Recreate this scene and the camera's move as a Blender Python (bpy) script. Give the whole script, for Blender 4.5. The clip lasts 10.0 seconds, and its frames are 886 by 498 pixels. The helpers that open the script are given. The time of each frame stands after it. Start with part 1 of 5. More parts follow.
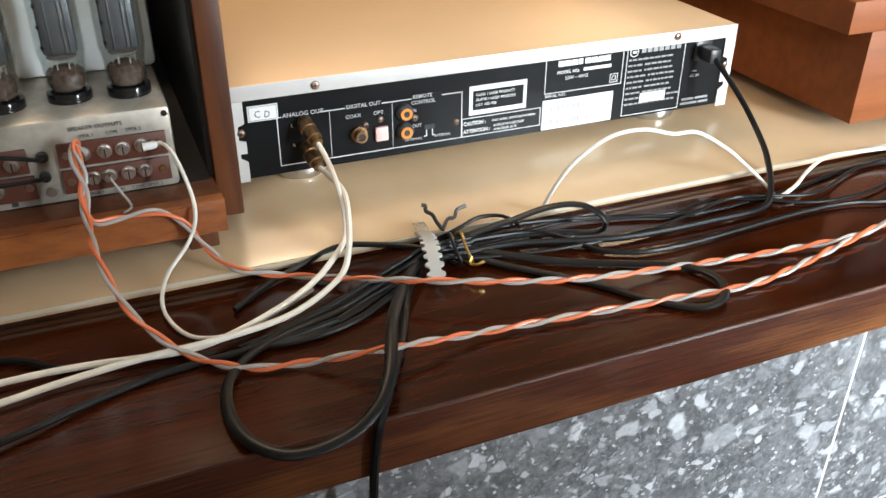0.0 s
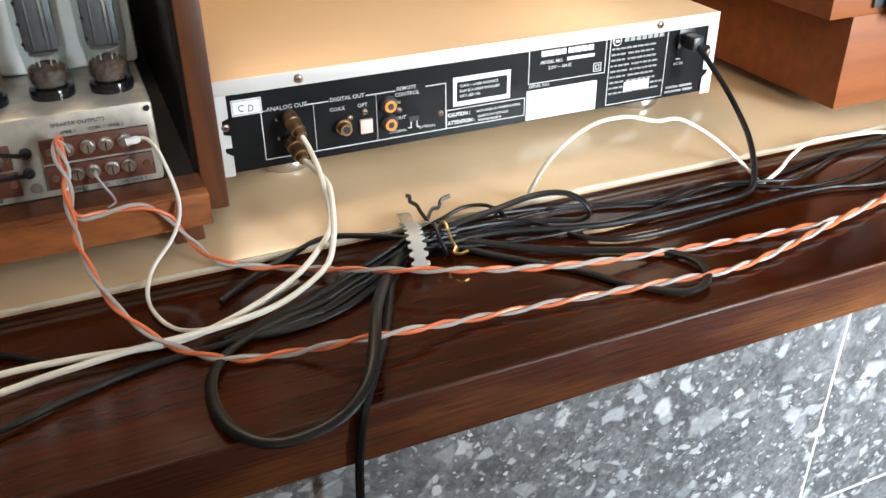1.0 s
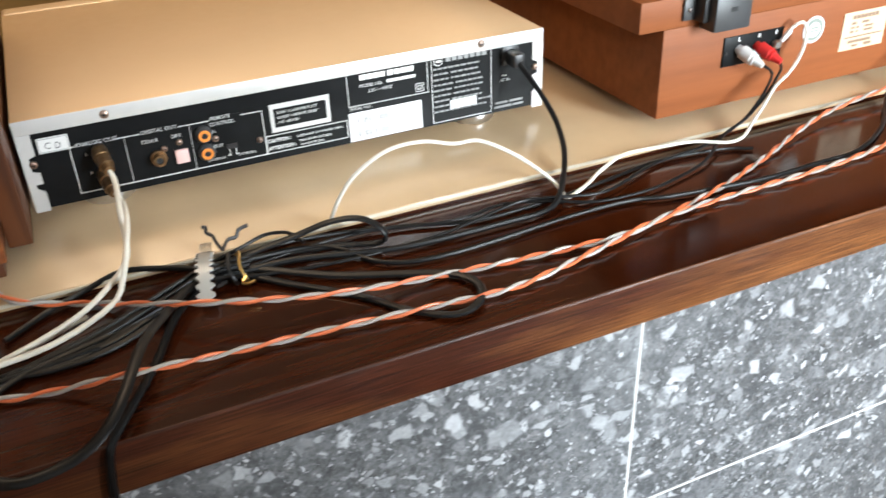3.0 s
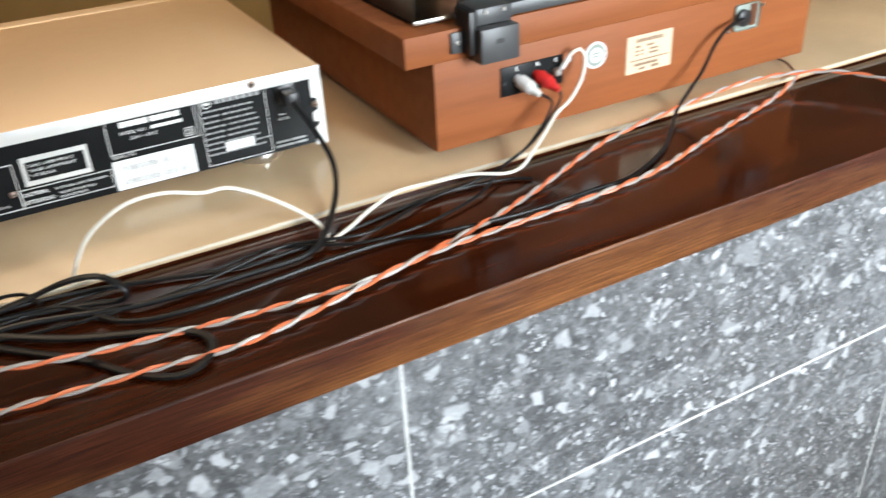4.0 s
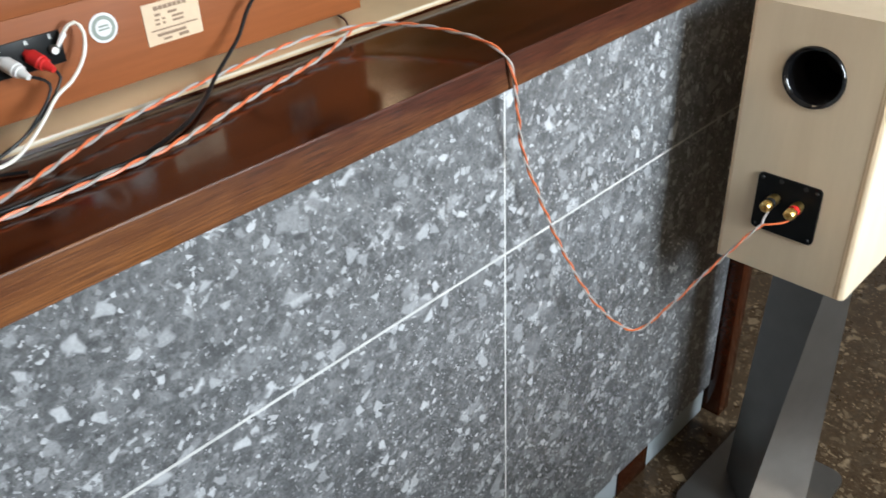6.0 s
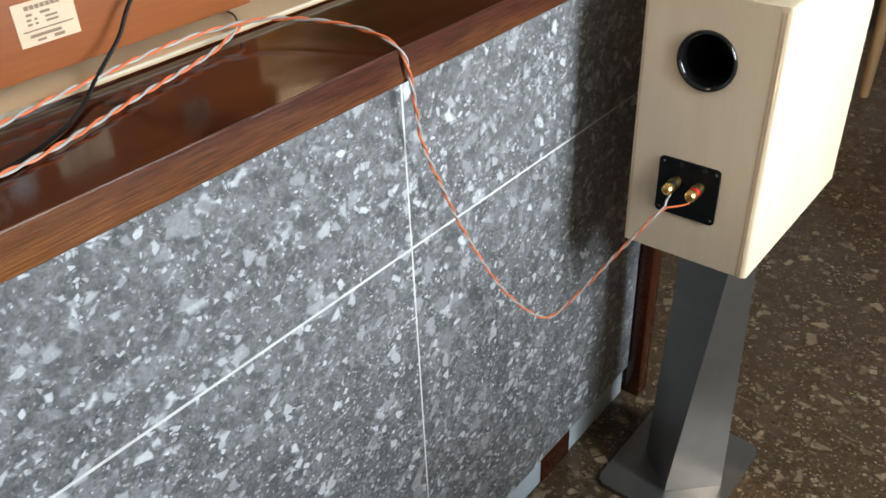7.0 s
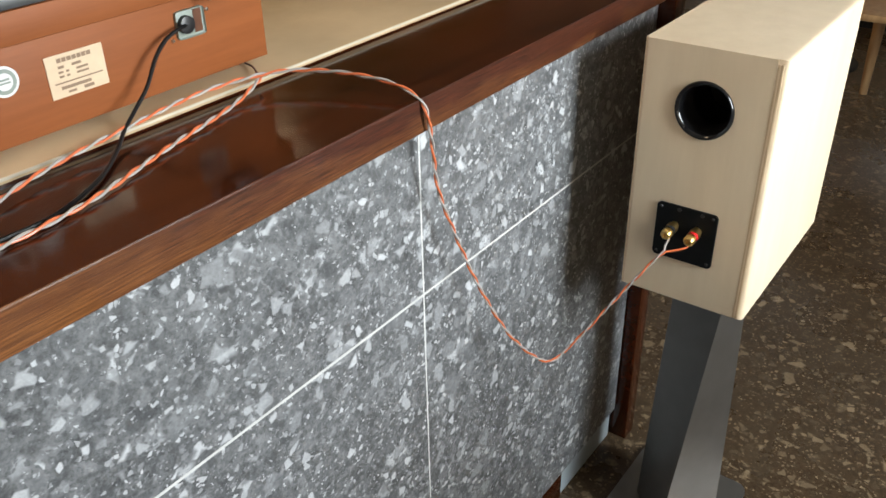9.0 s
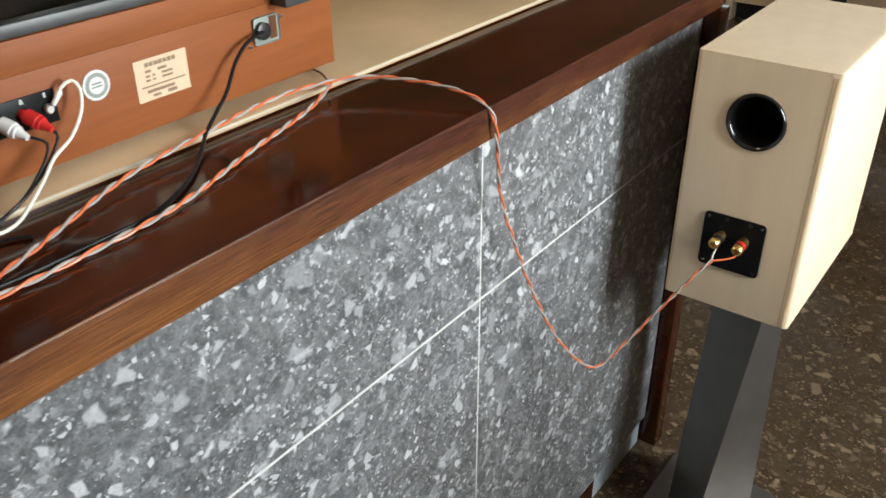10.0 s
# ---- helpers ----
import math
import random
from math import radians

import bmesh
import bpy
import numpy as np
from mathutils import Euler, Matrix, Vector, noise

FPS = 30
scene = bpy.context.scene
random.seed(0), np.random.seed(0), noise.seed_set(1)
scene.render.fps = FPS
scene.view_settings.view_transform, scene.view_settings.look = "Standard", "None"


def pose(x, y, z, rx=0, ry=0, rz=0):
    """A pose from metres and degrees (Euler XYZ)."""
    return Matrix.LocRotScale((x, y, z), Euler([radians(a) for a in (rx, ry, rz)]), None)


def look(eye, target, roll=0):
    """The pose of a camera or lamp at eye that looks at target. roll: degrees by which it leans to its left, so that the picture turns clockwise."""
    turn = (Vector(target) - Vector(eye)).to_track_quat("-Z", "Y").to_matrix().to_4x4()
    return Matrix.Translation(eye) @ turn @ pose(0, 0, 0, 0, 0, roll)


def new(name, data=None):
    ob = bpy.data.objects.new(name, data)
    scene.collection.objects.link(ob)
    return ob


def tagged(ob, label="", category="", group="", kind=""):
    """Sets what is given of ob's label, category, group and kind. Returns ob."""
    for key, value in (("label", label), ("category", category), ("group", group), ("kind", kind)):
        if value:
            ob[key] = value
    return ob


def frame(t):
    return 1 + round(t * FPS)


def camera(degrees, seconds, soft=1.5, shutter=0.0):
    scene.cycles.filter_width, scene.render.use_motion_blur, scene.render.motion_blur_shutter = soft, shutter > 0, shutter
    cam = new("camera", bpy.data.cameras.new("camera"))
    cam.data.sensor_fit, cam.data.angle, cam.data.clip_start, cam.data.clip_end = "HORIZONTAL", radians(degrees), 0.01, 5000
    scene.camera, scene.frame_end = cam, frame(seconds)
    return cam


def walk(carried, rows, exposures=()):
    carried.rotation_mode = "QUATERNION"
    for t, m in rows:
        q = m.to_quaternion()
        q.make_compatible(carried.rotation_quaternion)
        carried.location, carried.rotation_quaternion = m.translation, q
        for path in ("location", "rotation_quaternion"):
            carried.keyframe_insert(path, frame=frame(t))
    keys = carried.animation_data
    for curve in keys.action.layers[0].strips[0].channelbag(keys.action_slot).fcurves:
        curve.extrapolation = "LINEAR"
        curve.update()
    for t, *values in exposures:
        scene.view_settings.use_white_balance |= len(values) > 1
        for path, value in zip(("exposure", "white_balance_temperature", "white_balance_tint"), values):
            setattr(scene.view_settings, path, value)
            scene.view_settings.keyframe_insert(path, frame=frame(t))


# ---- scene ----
cam = camera(54.0, 10.0, shutter=0.4)
PATH = [
    (0, (-0.082, -0.592, 0.292), (0.584, 1.004, -0.713), 0.3),
    (0.5, (-0.079, -0.596, 0.289), (0.589, 0.999, -0.715), -0.0),
    (1, (-0.076, -0.6, 0.289), (0.594, 0.991, -0.721), -0.6),
    (1.5, (-0.066, -0.609, 0.293), (0.599, 0.977, -0.728), -1.2),
    (2, (-0.042, -0.62, 0.299), (0.625, 0.96, -0.729), -2.0),
    (3.5, (0.112, -0.68, 0.327), (0.819, 0.877, -0.71), -2.9),
    (4, (0.186, -0.701, 0.33), (0.983, 0.821, -0.694), -3.1),
    (4.5, (0.26, -0.732, 0.329), (1.186, 0.719, -0.689), -2.1),
    (5, (0.304, -0.75, 0.318), (1.353, 0.623, -0.689), -2.0),
    (5.5, (0.348, -0.775, 0.307), (1.49, 0.501, -0.727), -2.7),
    (6, (0.374, -0.793, 0.294), (1.549, 0.409, -0.79), -2.8),
    (7.5, (0.401, -0.811, 0.289), (1.712, 0.234, -0.802), -2.2),
    (8, (0.394, -0.817, 0.295), (1.716, 0.243, -0.767), -2.4),
    (8.5, (0.378, -0.797, 0.295), (1.725, 0.258, -0.739), -2.1),
    (9, (0.35, -0.761, 0.299), (1.734, 0.262, -0.719), -1.1),
    (9.5, (0.33, -0.737, 0.305), (1.724, 0.272, -0.713), -0.3),
    (10, (0.301, -0.718, 0.307), (1.688, 0.313, -0.699), -0.3),
]

# exposure and white balance of the clip's camera
EXPOSURES = [(0.0, 0.04, 6750, 10), (0.5, 0.1, 6750, 10), (2.0, 0.14, 6750, 10), (3.5, -0.22, 6800, 10), (4.5, -0.45, 6800, 10),
             (5.5, -0.85, 6800, 10), (8.0, -0.85, 6950, 10), (10.0, -0.88, 7300, 11)]
walk(cam, [(t, look(eye, target, roll)) for t, eye, target, roll in PATH], EXPOSURES)

# ---- light ----
FLOOR = -0.925
world = bpy.data.worlds.new("world")
scene.world = world
world.use_nodes = True
wn = world.node_tree
sky = wn.nodes.new("ShaderNodeTexSky")
sky.sky_type = "NISHITA"
sky.sun_disc = False
sky.sun_elevation = radians(56.6)
sky.sun_rotation = radians(187)
wn.links.new(sky.outputs[0], wn.nodes["Background"].inputs[0])
wn.nodes["Background"].inputs[1].default_value = 0.12

sun = new("sun", bpy.data.lights.new("sun", "SUN"))
sun.data.energy, sun.data.angle, sun.data.color = 4.0, radians(0.5), (1.0, 0.82, 0.6)
sun.matrix_world = look((1.47, -2.15, 1.69), (1.5, -0.46, -0.89))


def area(name, eye, target, w, h, power, color):
    lamp = new(name, bpy.data.lights.new(name, "AREA"))
    lamp.data.shape, lamp.data.size, lamp.data.size_y = "RECTANGLE", w, h
    lamp.data.energy, lamp.data.color = power, color
    lamp.matrix_world = look(eye, target)
    return lamp


area("window_daylight", (1.22, -1.98, 0.42), (1.17, 0.0, -0.15), 0.6, 0.95, 142, (0.78, 0.9, 1.0))
# unseen daylight source added at the left to brighten the amplifier's white covers
area("unseen_side_daylight", (-0.5, -1.98, 1.3), (-0.3, 0.0, 0.1), 0.8, 0.6, 21, (0.82, 0.92, 1.0))
area("far_window_daylight", (6.98, 0.0, 0.7), (0.0, 0.0, 0.2), 3.0, 1.6, 34, (0.7, 0.86, 1.0))
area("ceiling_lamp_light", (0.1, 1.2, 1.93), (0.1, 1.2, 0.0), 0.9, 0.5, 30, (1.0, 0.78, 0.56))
# added wash on the north wall, so the plank mirrors a golden tone
area("unseen_wall_wash", (3.0, 2.95, 1.93), (3.0, 3.1, 0.0), 1.5, 0.3, 36, (1.0, 0.76, 0.5))

# ---- helpers ----


def mat(name, color, rough=0.5, metal=0.0, coat=0.0):
    m = bpy.data.materials.new(name)
    m.use_nodes = True
    b = m.node_tree.nodes["Principled BSDF"]
    b.inputs["Base Color"].default_value = (*color, 1)
    b.inputs["Roughness"].default_value = rough
    b.inputs["Metallic"].default_value = metal
    b.inputs["Coat Weight"].default_value = coat
    b.inputs["Coat Roughness"].default_value = 0.08
    return m


def nodes_of(m):
    nt = m.node_tree
    return nt, nt.nodes["Principled BSDF"]


def node(nt, kind, **props):
    n = nt.nodes.new(kind)
    for k, v in props.items():
        if k == "operation":
            n.operation = v
        elif k == "feature":
            n.feature = v
        elif k == "blend":
            n.data_type, n.blend_type = "RGBA", v
    return n


def math_node(nt, op, a, b):
    n = node(nt, "ShaderNodeMath", operation=op)
    for i, v in enumerate((a, b)):
        if isinstance(v, (int, float)):
            n.inputs[i].default_value = v
        else:
            nt.links.new(v, n.inputs[i])
    return n.outputs[0]


def mix(nt, fac, a, b, blend="MIX"):
    n = node(nt, "ShaderNodeMix", blend=blend)
    for sock, v in ((n.inputs[0], fac), (n.inputs[6], a), (n.inputs[7], b)):
        if isinstance(v, (int, float)):
            sock.default_value = v
        elif isinstance(v, tuple):
            sock.default_value = (*v, 1)
        else:
            nt.links.new(v, sock)
    return n.outputs[2]


def coords(nt, scale=(1, 1, 1)):
    tc = nt.nodes.new("ShaderNodeTexCoord")
    mp = nt.nodes.new("ShaderNodeMapping")
    mp.inputs["Scale"].default_value = scale
    nt.links.new(tc.outputs["Object"], mp.inputs["Vector"])
    return mp.outputs[0]


def noise_tex(nt, vec, scale, detail=4.0, rough=0.55):
    n = nt.nodes.new("ShaderNodeTexNoise")
    n.inputs["Scale"].default_value, n.inputs["Detail"].default_value = scale, detail
    n.inputs["Roughness"].default_value = rough
    nt.links.new(vec, n.inputs["Vector"])
    return n.outputs


def ramp(nt, fac, stops):
    n = nt.nodes.new("ShaderNodeValToRGB")
    e = n.color_ramp.elements
    while len(e) < len(stops):
        e.new(0.5)
    for el, (p, c) in zip(e, stops):
        el.position, el.color = p, (*c, 1)
    nt.links.new(fac, n.inputs[0])
    return n.outputs[0]


def bump(nt, b, height, strength, dist):
    n = nt.nodes.new("ShaderNodeBump")
    n.inputs["Strength"].default_value, n.inputs["Distance"].default_value = strength, dist
    nt.links.new(height, n.inputs["Height"])
    nt.links.new(n.outputs[0], b.inputs["Normal"])


def wood(name, dark, light, stretch=(3, 60, 60), rough=0.35, coat=0.0, streak=0.6, relief=0.15):
    """Stained wood: long grain along the axis with the small scale, broad tonal patches, fine relief."""
    m = mat(name, dark, rough, 0.0, coat)
    nt, b = nodes_of(m)
    grain = noise_tex(nt, coords(nt, stretch), 1.6, 6, 0.65)[0]
    broad = noise_tex(nt, coords(nt, tuple(s * 0.12 + 1.5 for s in stretch)), 1.3, 3)[0]
    c = ramp(nt, grain, [(0.34, dark), (0.66, light)])
    mid = tuple((d + l) / 2 for d, l in zip(dark, light))
    c = mix(nt, math_node(nt, "MULTIPLY", broad, 1.0 - streak), c, mid)
    nt.links.new(c, b.inputs["Base Color"])
    fine = noise_tex(nt, coords(nt), 60, 3)[0]
    nt.links.new(math_node(nt, "ADD", math_node(nt, "MULTIPLY", fine, 0.16), rough - 0.08), b.inputs["Roughness"])
    bump(nt, b, grain, relief, 0.0008)
    return m


def worn_board(name, dark, light, bare, rough, front, reach, spec=0.4, relief=0.12):
    """Lacquered board along x: fine broken grain, broad red and dark zones, bare orange wood along the rubbed front edge."""
    m = mat(name, dark, rough)
    nt, b = nodes_of(m)
    b.inputs["Specular IOR Level"].default_value = spec
    pores = noise_tex(nt, coords(nt, (14, 260, 260)), 1.5, 4, 0.6)[0]
    grain = noise_tex(nt, coords(nt, (2.2, 60, 60)), 1.4, 5, 0.6)[0]
    zones = noise_tex(nt, coords(nt, (3.2, 6, 6)), 1.3, 3, 0.5)[0]
    tone = math_node(nt, "ADD", math_node(nt, "MULTIPLY", pores, 0.5), math_node(nt, "ADD", math_node(nt, "MULTIPLY", grain, 0.35), math_node(nt, "MULTIPLY", zones, 0.45)))
    c = ramp(nt, tone, [(0.53, dark), (0.86, light)])
    sep = nt.nodes.new("ShaderNodeSeparateXYZ")
    nt.links.new(coords(nt), sep.inputs[0])
    near = math_node(nt, "SUBTRACT", 1.0, math_node(nt, "DIVIDE", math_node(nt, "ABSOLUTE", math_node(nt, "SUBTRACT", sep.outputs[1 if reach[0] == "y" else 2], front), 0.0), reach[1]))
    rub = noise_tex(nt, coords(nt, (6, 30, 30)), 1.8, 5, 0.65)[0]
    worn = math_node(nt, "MULTIPLY", math_node(nt, "ADD", math_node(nt, "MULTIPLY", near, 0.55), math_node(nt, "SUBTRACT", rub, 0.67)), 4.0)
    mask = node(nt, "ShaderNodeMath", operation="MULTIPLY")
    mask.use_clamp = True
    nt.links.new(worn, mask.inputs[0])
    mask.inputs[1].default_value = 1.0
    held = math_node(nt, "MULTIPLY", mask.outputs[0], math_node(nt, "ADD", math_node(nt, "MULTIPLY", pores, 0.9), 0.1))
    c = mix(nt, held, c, bare)
    nt.links.new(c, b.inputs["Base Color"])
    smear = noise_tex(nt, coords(nt, (9, 14, 14)), 2.0, 4)[0]
    r = math_node(nt, "ADD", math_node(nt, "MULTIPLY", smear, 0.22), math_node(nt, "ADD", math_node(nt, "MULTIPLY", held, 0.4), rough - 0.1))
    nt.links.new(r, b.inputs["Roughness"])
    bump(nt, b, pores, relief, 0.0006)
    return m


def rubbed_fascia(name):
    """Front of the edge board: fine grain along x, dark lacquer rubbed down to orange wood along one stretch and the lower edge."""
    m = mat(name, (0.06, 0.02, 0.007), 0.45)
    nt, b = nodes_of(m)
    b.inputs["Specular IOR Level"].default_value = 0.3
    grain = noise_tex(nt, coords(nt, (13, 120, 400)), 1.6, 4, 0.6)[0]
    zones = noise_tex(nt, coords(nt, (5, 9, 22)), 1.2, 4, 0.6)[0]
    sep = nt.nodes.new("ShaderNodeSeparateXYZ")
    nt.links.new(coords(nt), sep.inputs[0])
    stretch = node(nt, "ShaderNodeMapRange")
    stretch.inputs[1].default_value, stretch.inputs[2].default_value = 0.3, 0.02
    nt.links.new(math_node(nt, "ABSOLUTE", math_node(nt, "SUBTRACT", sep.outputs[0], 0.54), 0.0), stretch.inputs[0])
    low = node(nt, "ShaderNodeMapRange")
    low.inputs[1].default_value, low.inputs[2].default_value = 0.908, 0.879
    nt.links.new(sep.outputs[2], low.inputs[0])
    rub = math_node(nt, "ADD", math_node(nt, "MULTIPLY", stretch.outputs[0], 0.5), math_node(nt, "MULTIPLY", low.outputs[0], 0.38))
    rub = math_node(nt, "ADD", rub, math_node(nt, "MULTIPLY", math_node(nt, "SUBTRACT", zones, 0.52), 1.5))
    lacquer = ramp(nt, grain, [(0.28, (0.015, 0.0042, 0.0022)), (0.74, (0.088, 0.022, 0.01))])
    bare = ramp(nt, grain, [(0.28, (0.06, 0.019, 0.0055)), (0.72, (0.25, 0.09, 0.025))])
    nt.links.new(mix(nt, ramp(nt, rub, [(0.1, (0, 0, 0)), (0.75, (1, 1, 1))]), lacquer, bare), b.inputs["Base Color"])
    nt.links.new(math_node(nt, "ADD", math_node(nt, "MULTIPLY", zones, 0.35), 0.25), b.inputs["Roughness"])
    bump(nt, b, grain, 0.5, 0.0006)
    return m


def speckled(name, color, rough, metal=0.0, coat=0.0, amount=0.12, scale=14.0, relief=0.0):
    """A plain coated surface with faint mottling, dust and uneven gloss."""
    m = mat(name, color, rough, metal, coat)
    nt, b = nodes_of(m)
    big = noise_tex(nt, coords(nt), scale, 5)[0]
    dust = noise_tex(nt, coords(nt), scale * 22, 2)[0]
    lo, hi = tuple(c * (1 - amount) for c in color), tuple(min(1, c * (1 + amount)) for c in color)
    nt.links.new(ramp(nt, big, [(0.3, lo), (0.7, hi)]), b.inputs["Base Color"])
    r = math_node(nt, "ADD", math_node(nt, "MULTIPLY", math_node(nt, "ADD", big, dust), 0.12), max(0.02, rough - 0.12))
    nt.links.new(r, b.inputs["Roughness"])
    if relief:
        bump(nt, b, dust, relief, 0.0004)
    return m


def terrazzo(name, matrix_dark, matrix_light, chip_dark, chip_light, rough, layers, relief=0.05):
    """Stone agglomerate: angular chips of several sizes in a cloudy matrix."""
    m = mat(name, matrix_dark, rough)
    nt, b = nodes_of(m)
    vec = coords(nt)
    warp = noise_tex(nt, vec, 28, 3)[1]
    add = nt.nodes.new("ShaderNodeVectorMath")
    add.operation = "MULTIPLY_ADD"
    add.inputs[1].default_value = (0.012, 0.012, 0.012)
    nt.links.new(warp, add.inputs[0])
    nt.links.new(vec, add.inputs[2])
    v = add.outputs[0]
    cloud = math_node(nt, "ADD", math_node(nt, "MULTIPLY", noise_tex(nt, vec, 160, 5, 0.75)[0], 0.6), math_node(nt, "MULTIPLY", noise_tex(nt, v, 38, 5, 0.65)[0], 0.4))
    col = ramp(nt, cloud, [(0.38, matrix_dark), (0.63, matrix_light)])
    for scale, keep, gap in layers:
        cell, edge = nt.nodes.new("ShaderNodeTexVoronoi"), nt.nodes.new("ShaderNodeTexVoronoi")
        edge.feature = "DISTANCE_TO_EDGE"
        for n in (cell, edge):
            n.inputs["Scale"].default_value = scale
            nt.links.new(v, n.inputs["Vector"])
        sep = nt.nodes.new("ShaderNodeSeparateColor")
        nt.links.new(cell.outputs["Color"], sep.inputs[0])
        mask = math_node(nt, "GREATER_THAN", sep.outputs[0], keep)
        size = math_node(nt, "MULTIPLY", sep.outputs[2], gap)
        soft = node(nt, "ShaderNodeMapRange")
        soft.inputs[2].default_value = 0.11
        nt.links.new(math_node(nt, "SUBTRACT", edge.outputs["Distance"], size), soft.inputs[0])
        body = math_node(nt, "ADD", math_node(nt, "MULTIPLY", sep.outputs[1], 0.45), 0.5)
        mask = math_node(nt, "MULTIPLY", math_node(nt, "MULTIPLY", mask, soft.outputs[0]), body)
        inner = noise_tex(nt, v, scale * 5, 4)[0]
        tone = math_node(nt, "ADD", math_node(nt, "MULTIPLY", math_node(nt, "POWER", sep.outputs[1], 2.3), 0.85), math_node(nt, "MULTIPLY", math_node(nt, "SUBTRACT", inner, 0.5), 0.5))
        col = mix(nt, mask, col, ramp(nt, tone, [(0.0, chip_dark), (1.0, chip_light)]))
    nt.links.new(col, b.inputs["Base Color"])
    dust = noise_tex(nt, vec, 6, 4)[0]
    nt.links.new(math_node(nt, "ADD", math_node(nt, "MULTIPLY", dust, 0.25), rough - 0.12), b.inputs["Roughness"])
    bump(nt, b, cloud, relief, 0.0006)
    return m


def bm_box(x0, x1, y0, y1, z0, z1, bevel=0.0, seg=2, bm=None):
    bm = bm or bmesh.new()
    r = bmesh.ops.create_cube(bm, size=1.0)
    for v in r["verts"]:
        v.co = ((x0 + x1) / 2 + v.co.x * (x1 - x0), (y0 + y1) / 2 + v.co.y * (y1 - y0), (z0 + z1) / 2 + v.co.z * (z1 - z0))
    if bevel:
        edges = list({e for v in r["verts"] for e in v.link_edges})
        bmesh.ops.bevel(bm, geom=edges, offset=bevel, segments=seg, affect="EDGES", profile=0.5)
    return bm


def bm_lathe(profile, origin, axis=(0, 0, 1), seg=24, bm=None):
    """A turned body: profile rows of (distance along the axis, radius)."""
    bm = bm or bmesh.new()
    ax = Vector(axis).normalized()
    q = ax.to_track_quat("Z", "Y")
    rings = []
    for h, r in profile:
        rings.append([bm.verts.new(Vector(origin) + q @ Vector((r * math.cos(2 * math.pi * i / seg), r * math.sin(2 * math.pi * i / seg), h))) for i in range(seg)])
    for a, c in zip(rings, rings[1:]):
        for i in range(seg):
            bm.faces.new((a[i], a[(i + 1) % seg], c[(i + 1) % seg], c[i]))
    bm.faces.new(rings[0][::-1])
    bm.faces.new(rings[-1])
    return bm


def smooth_path(points, step=0.004):
    """A Catmull-Rom curve through the points, in even steps."""
    p = [Vector(q) for q in points]
    p = [2 * p[0] - p[1]] + p + [2 * p[-1] - p[-2]]
    dense = []
    for a, b, c, d in zip(p, p[1:], p[2:], p[3:]):
        n = max(6, int((c - b).length / 0.002))
        for i in range(n):
            t = i / n
            dense.append(0.5 * ((2 * b) + (c - a) * t + (2 * a - 5 * b + 4 * c - d) * t * t + (3 * b - a - 3 * c + d) * t ** 3))
    dense.append(p[-2])
    out, left = [dense[0]], 0.0
    for a, b in zip(dense, dense[1:]):
        left += (b - a).length
        if left >= step:
            out.append(b)
            left = 0.0
    if (out[-1] - dense[-1]).length > 1e-5:
        out.append(dense[-1])
    return out


def bm_tube(path, radius, flat=1.0, seg=8, bm=None):
    """A round (or flat) cord along a path, closed at both ends."""
    bm = bm or bmesh.new()
    side = None
    rings = []
    for i, p in enumerate(path):
        t = (path[min(i + 1, len(path) - 1)] - path[max(i - 1, 0)]).normalized()
        if side is None:
            side = t.cross(Vector((0, 0, 1))) if abs(t.z) < 0.95 else t.cross(Vector((0, 1, 0)))
        side = (side - t * side.dot(t)).normalized()
        up = side.cross(t)
        rings.append([bm.verts.new(p + side * (radius * flat * math.cos(2 * math.pi * k / seg)) + up * (radius * math.sin(2 * math.pi * k / seg))) for k in range(seg)])
    for a, c in zip(rings, rings[1:]):
        for k in range(seg):
            bm.faces.new((a[k], a[(k + 1) % seg], c[(k + 1) % seg], c[k]))
    bm.faces.new(rings[0][::-1])
    bm.faces.new(rings[-1])
    return bm


def bm_plate(x0, x1, y0, y1, z0, z1, r):
    bm = bmesh.new()
    ring_ = []
    for cx, cy, a0 in ((x1 - r, y1 - r, 0), (x0 + r, y1 - r, 90), (x0 + r, y0 + r, 180), (x1 - r, y0 + r, 270)):
        for k in range(7):
            a = radians(a0 + 15 * k)
            ring_.append((cx + r * math.cos(a), cy + r * math.sin(a)))
    lo = [bm.verts.new((x, y, z0)) for x, y in ring_]
    hi = [bm.verts.new((x, y, z1)) for x, y in ring_]
    bm.faces.new(lo[::-1])
    bm.faces.new(hi)
    for i in range(len(ring_)):
        j = (i + 1) % len(ring_)
        bm.faces.new((lo[i], lo[j], hi[j], hi[i]))
    return bm


def place_of(ob):
    v = Vector((0, 0, 0))
    while ob:
        v += ob.location
        ob = ob.parent
    return v


def smooth(me, angle=40):
    me.shade_smooth()
    me.set_sharp_from_angle(angle=radians(angle))


def part(name, bm, material, parent=None, label="", kind=""):
    """One mesh object from a bmesh given in world metres, under a thing or a part."""
    me = bpy.data.meshes.new(name)
    bmesh.ops.recalc_face_normals(bm, faces=bm.faces)
    if parent:
        bmesh.ops.translate(bm, verts=bm.verts, vec=-place_of(parent))
    bm.to_mesh(me)
    bm.free()
    me.materials.append(material)
    smooth(me)
    ob = new(name, me)
    ob.parent = parent
    return tagged(ob, label, kind=kind)


def thing(name, place, label, category, group="", kind=""):
    ob = new(name)
    ob.empty_display_size = 0.05
    ob.location = place
    return tagged(ob, label, category, group, kind)


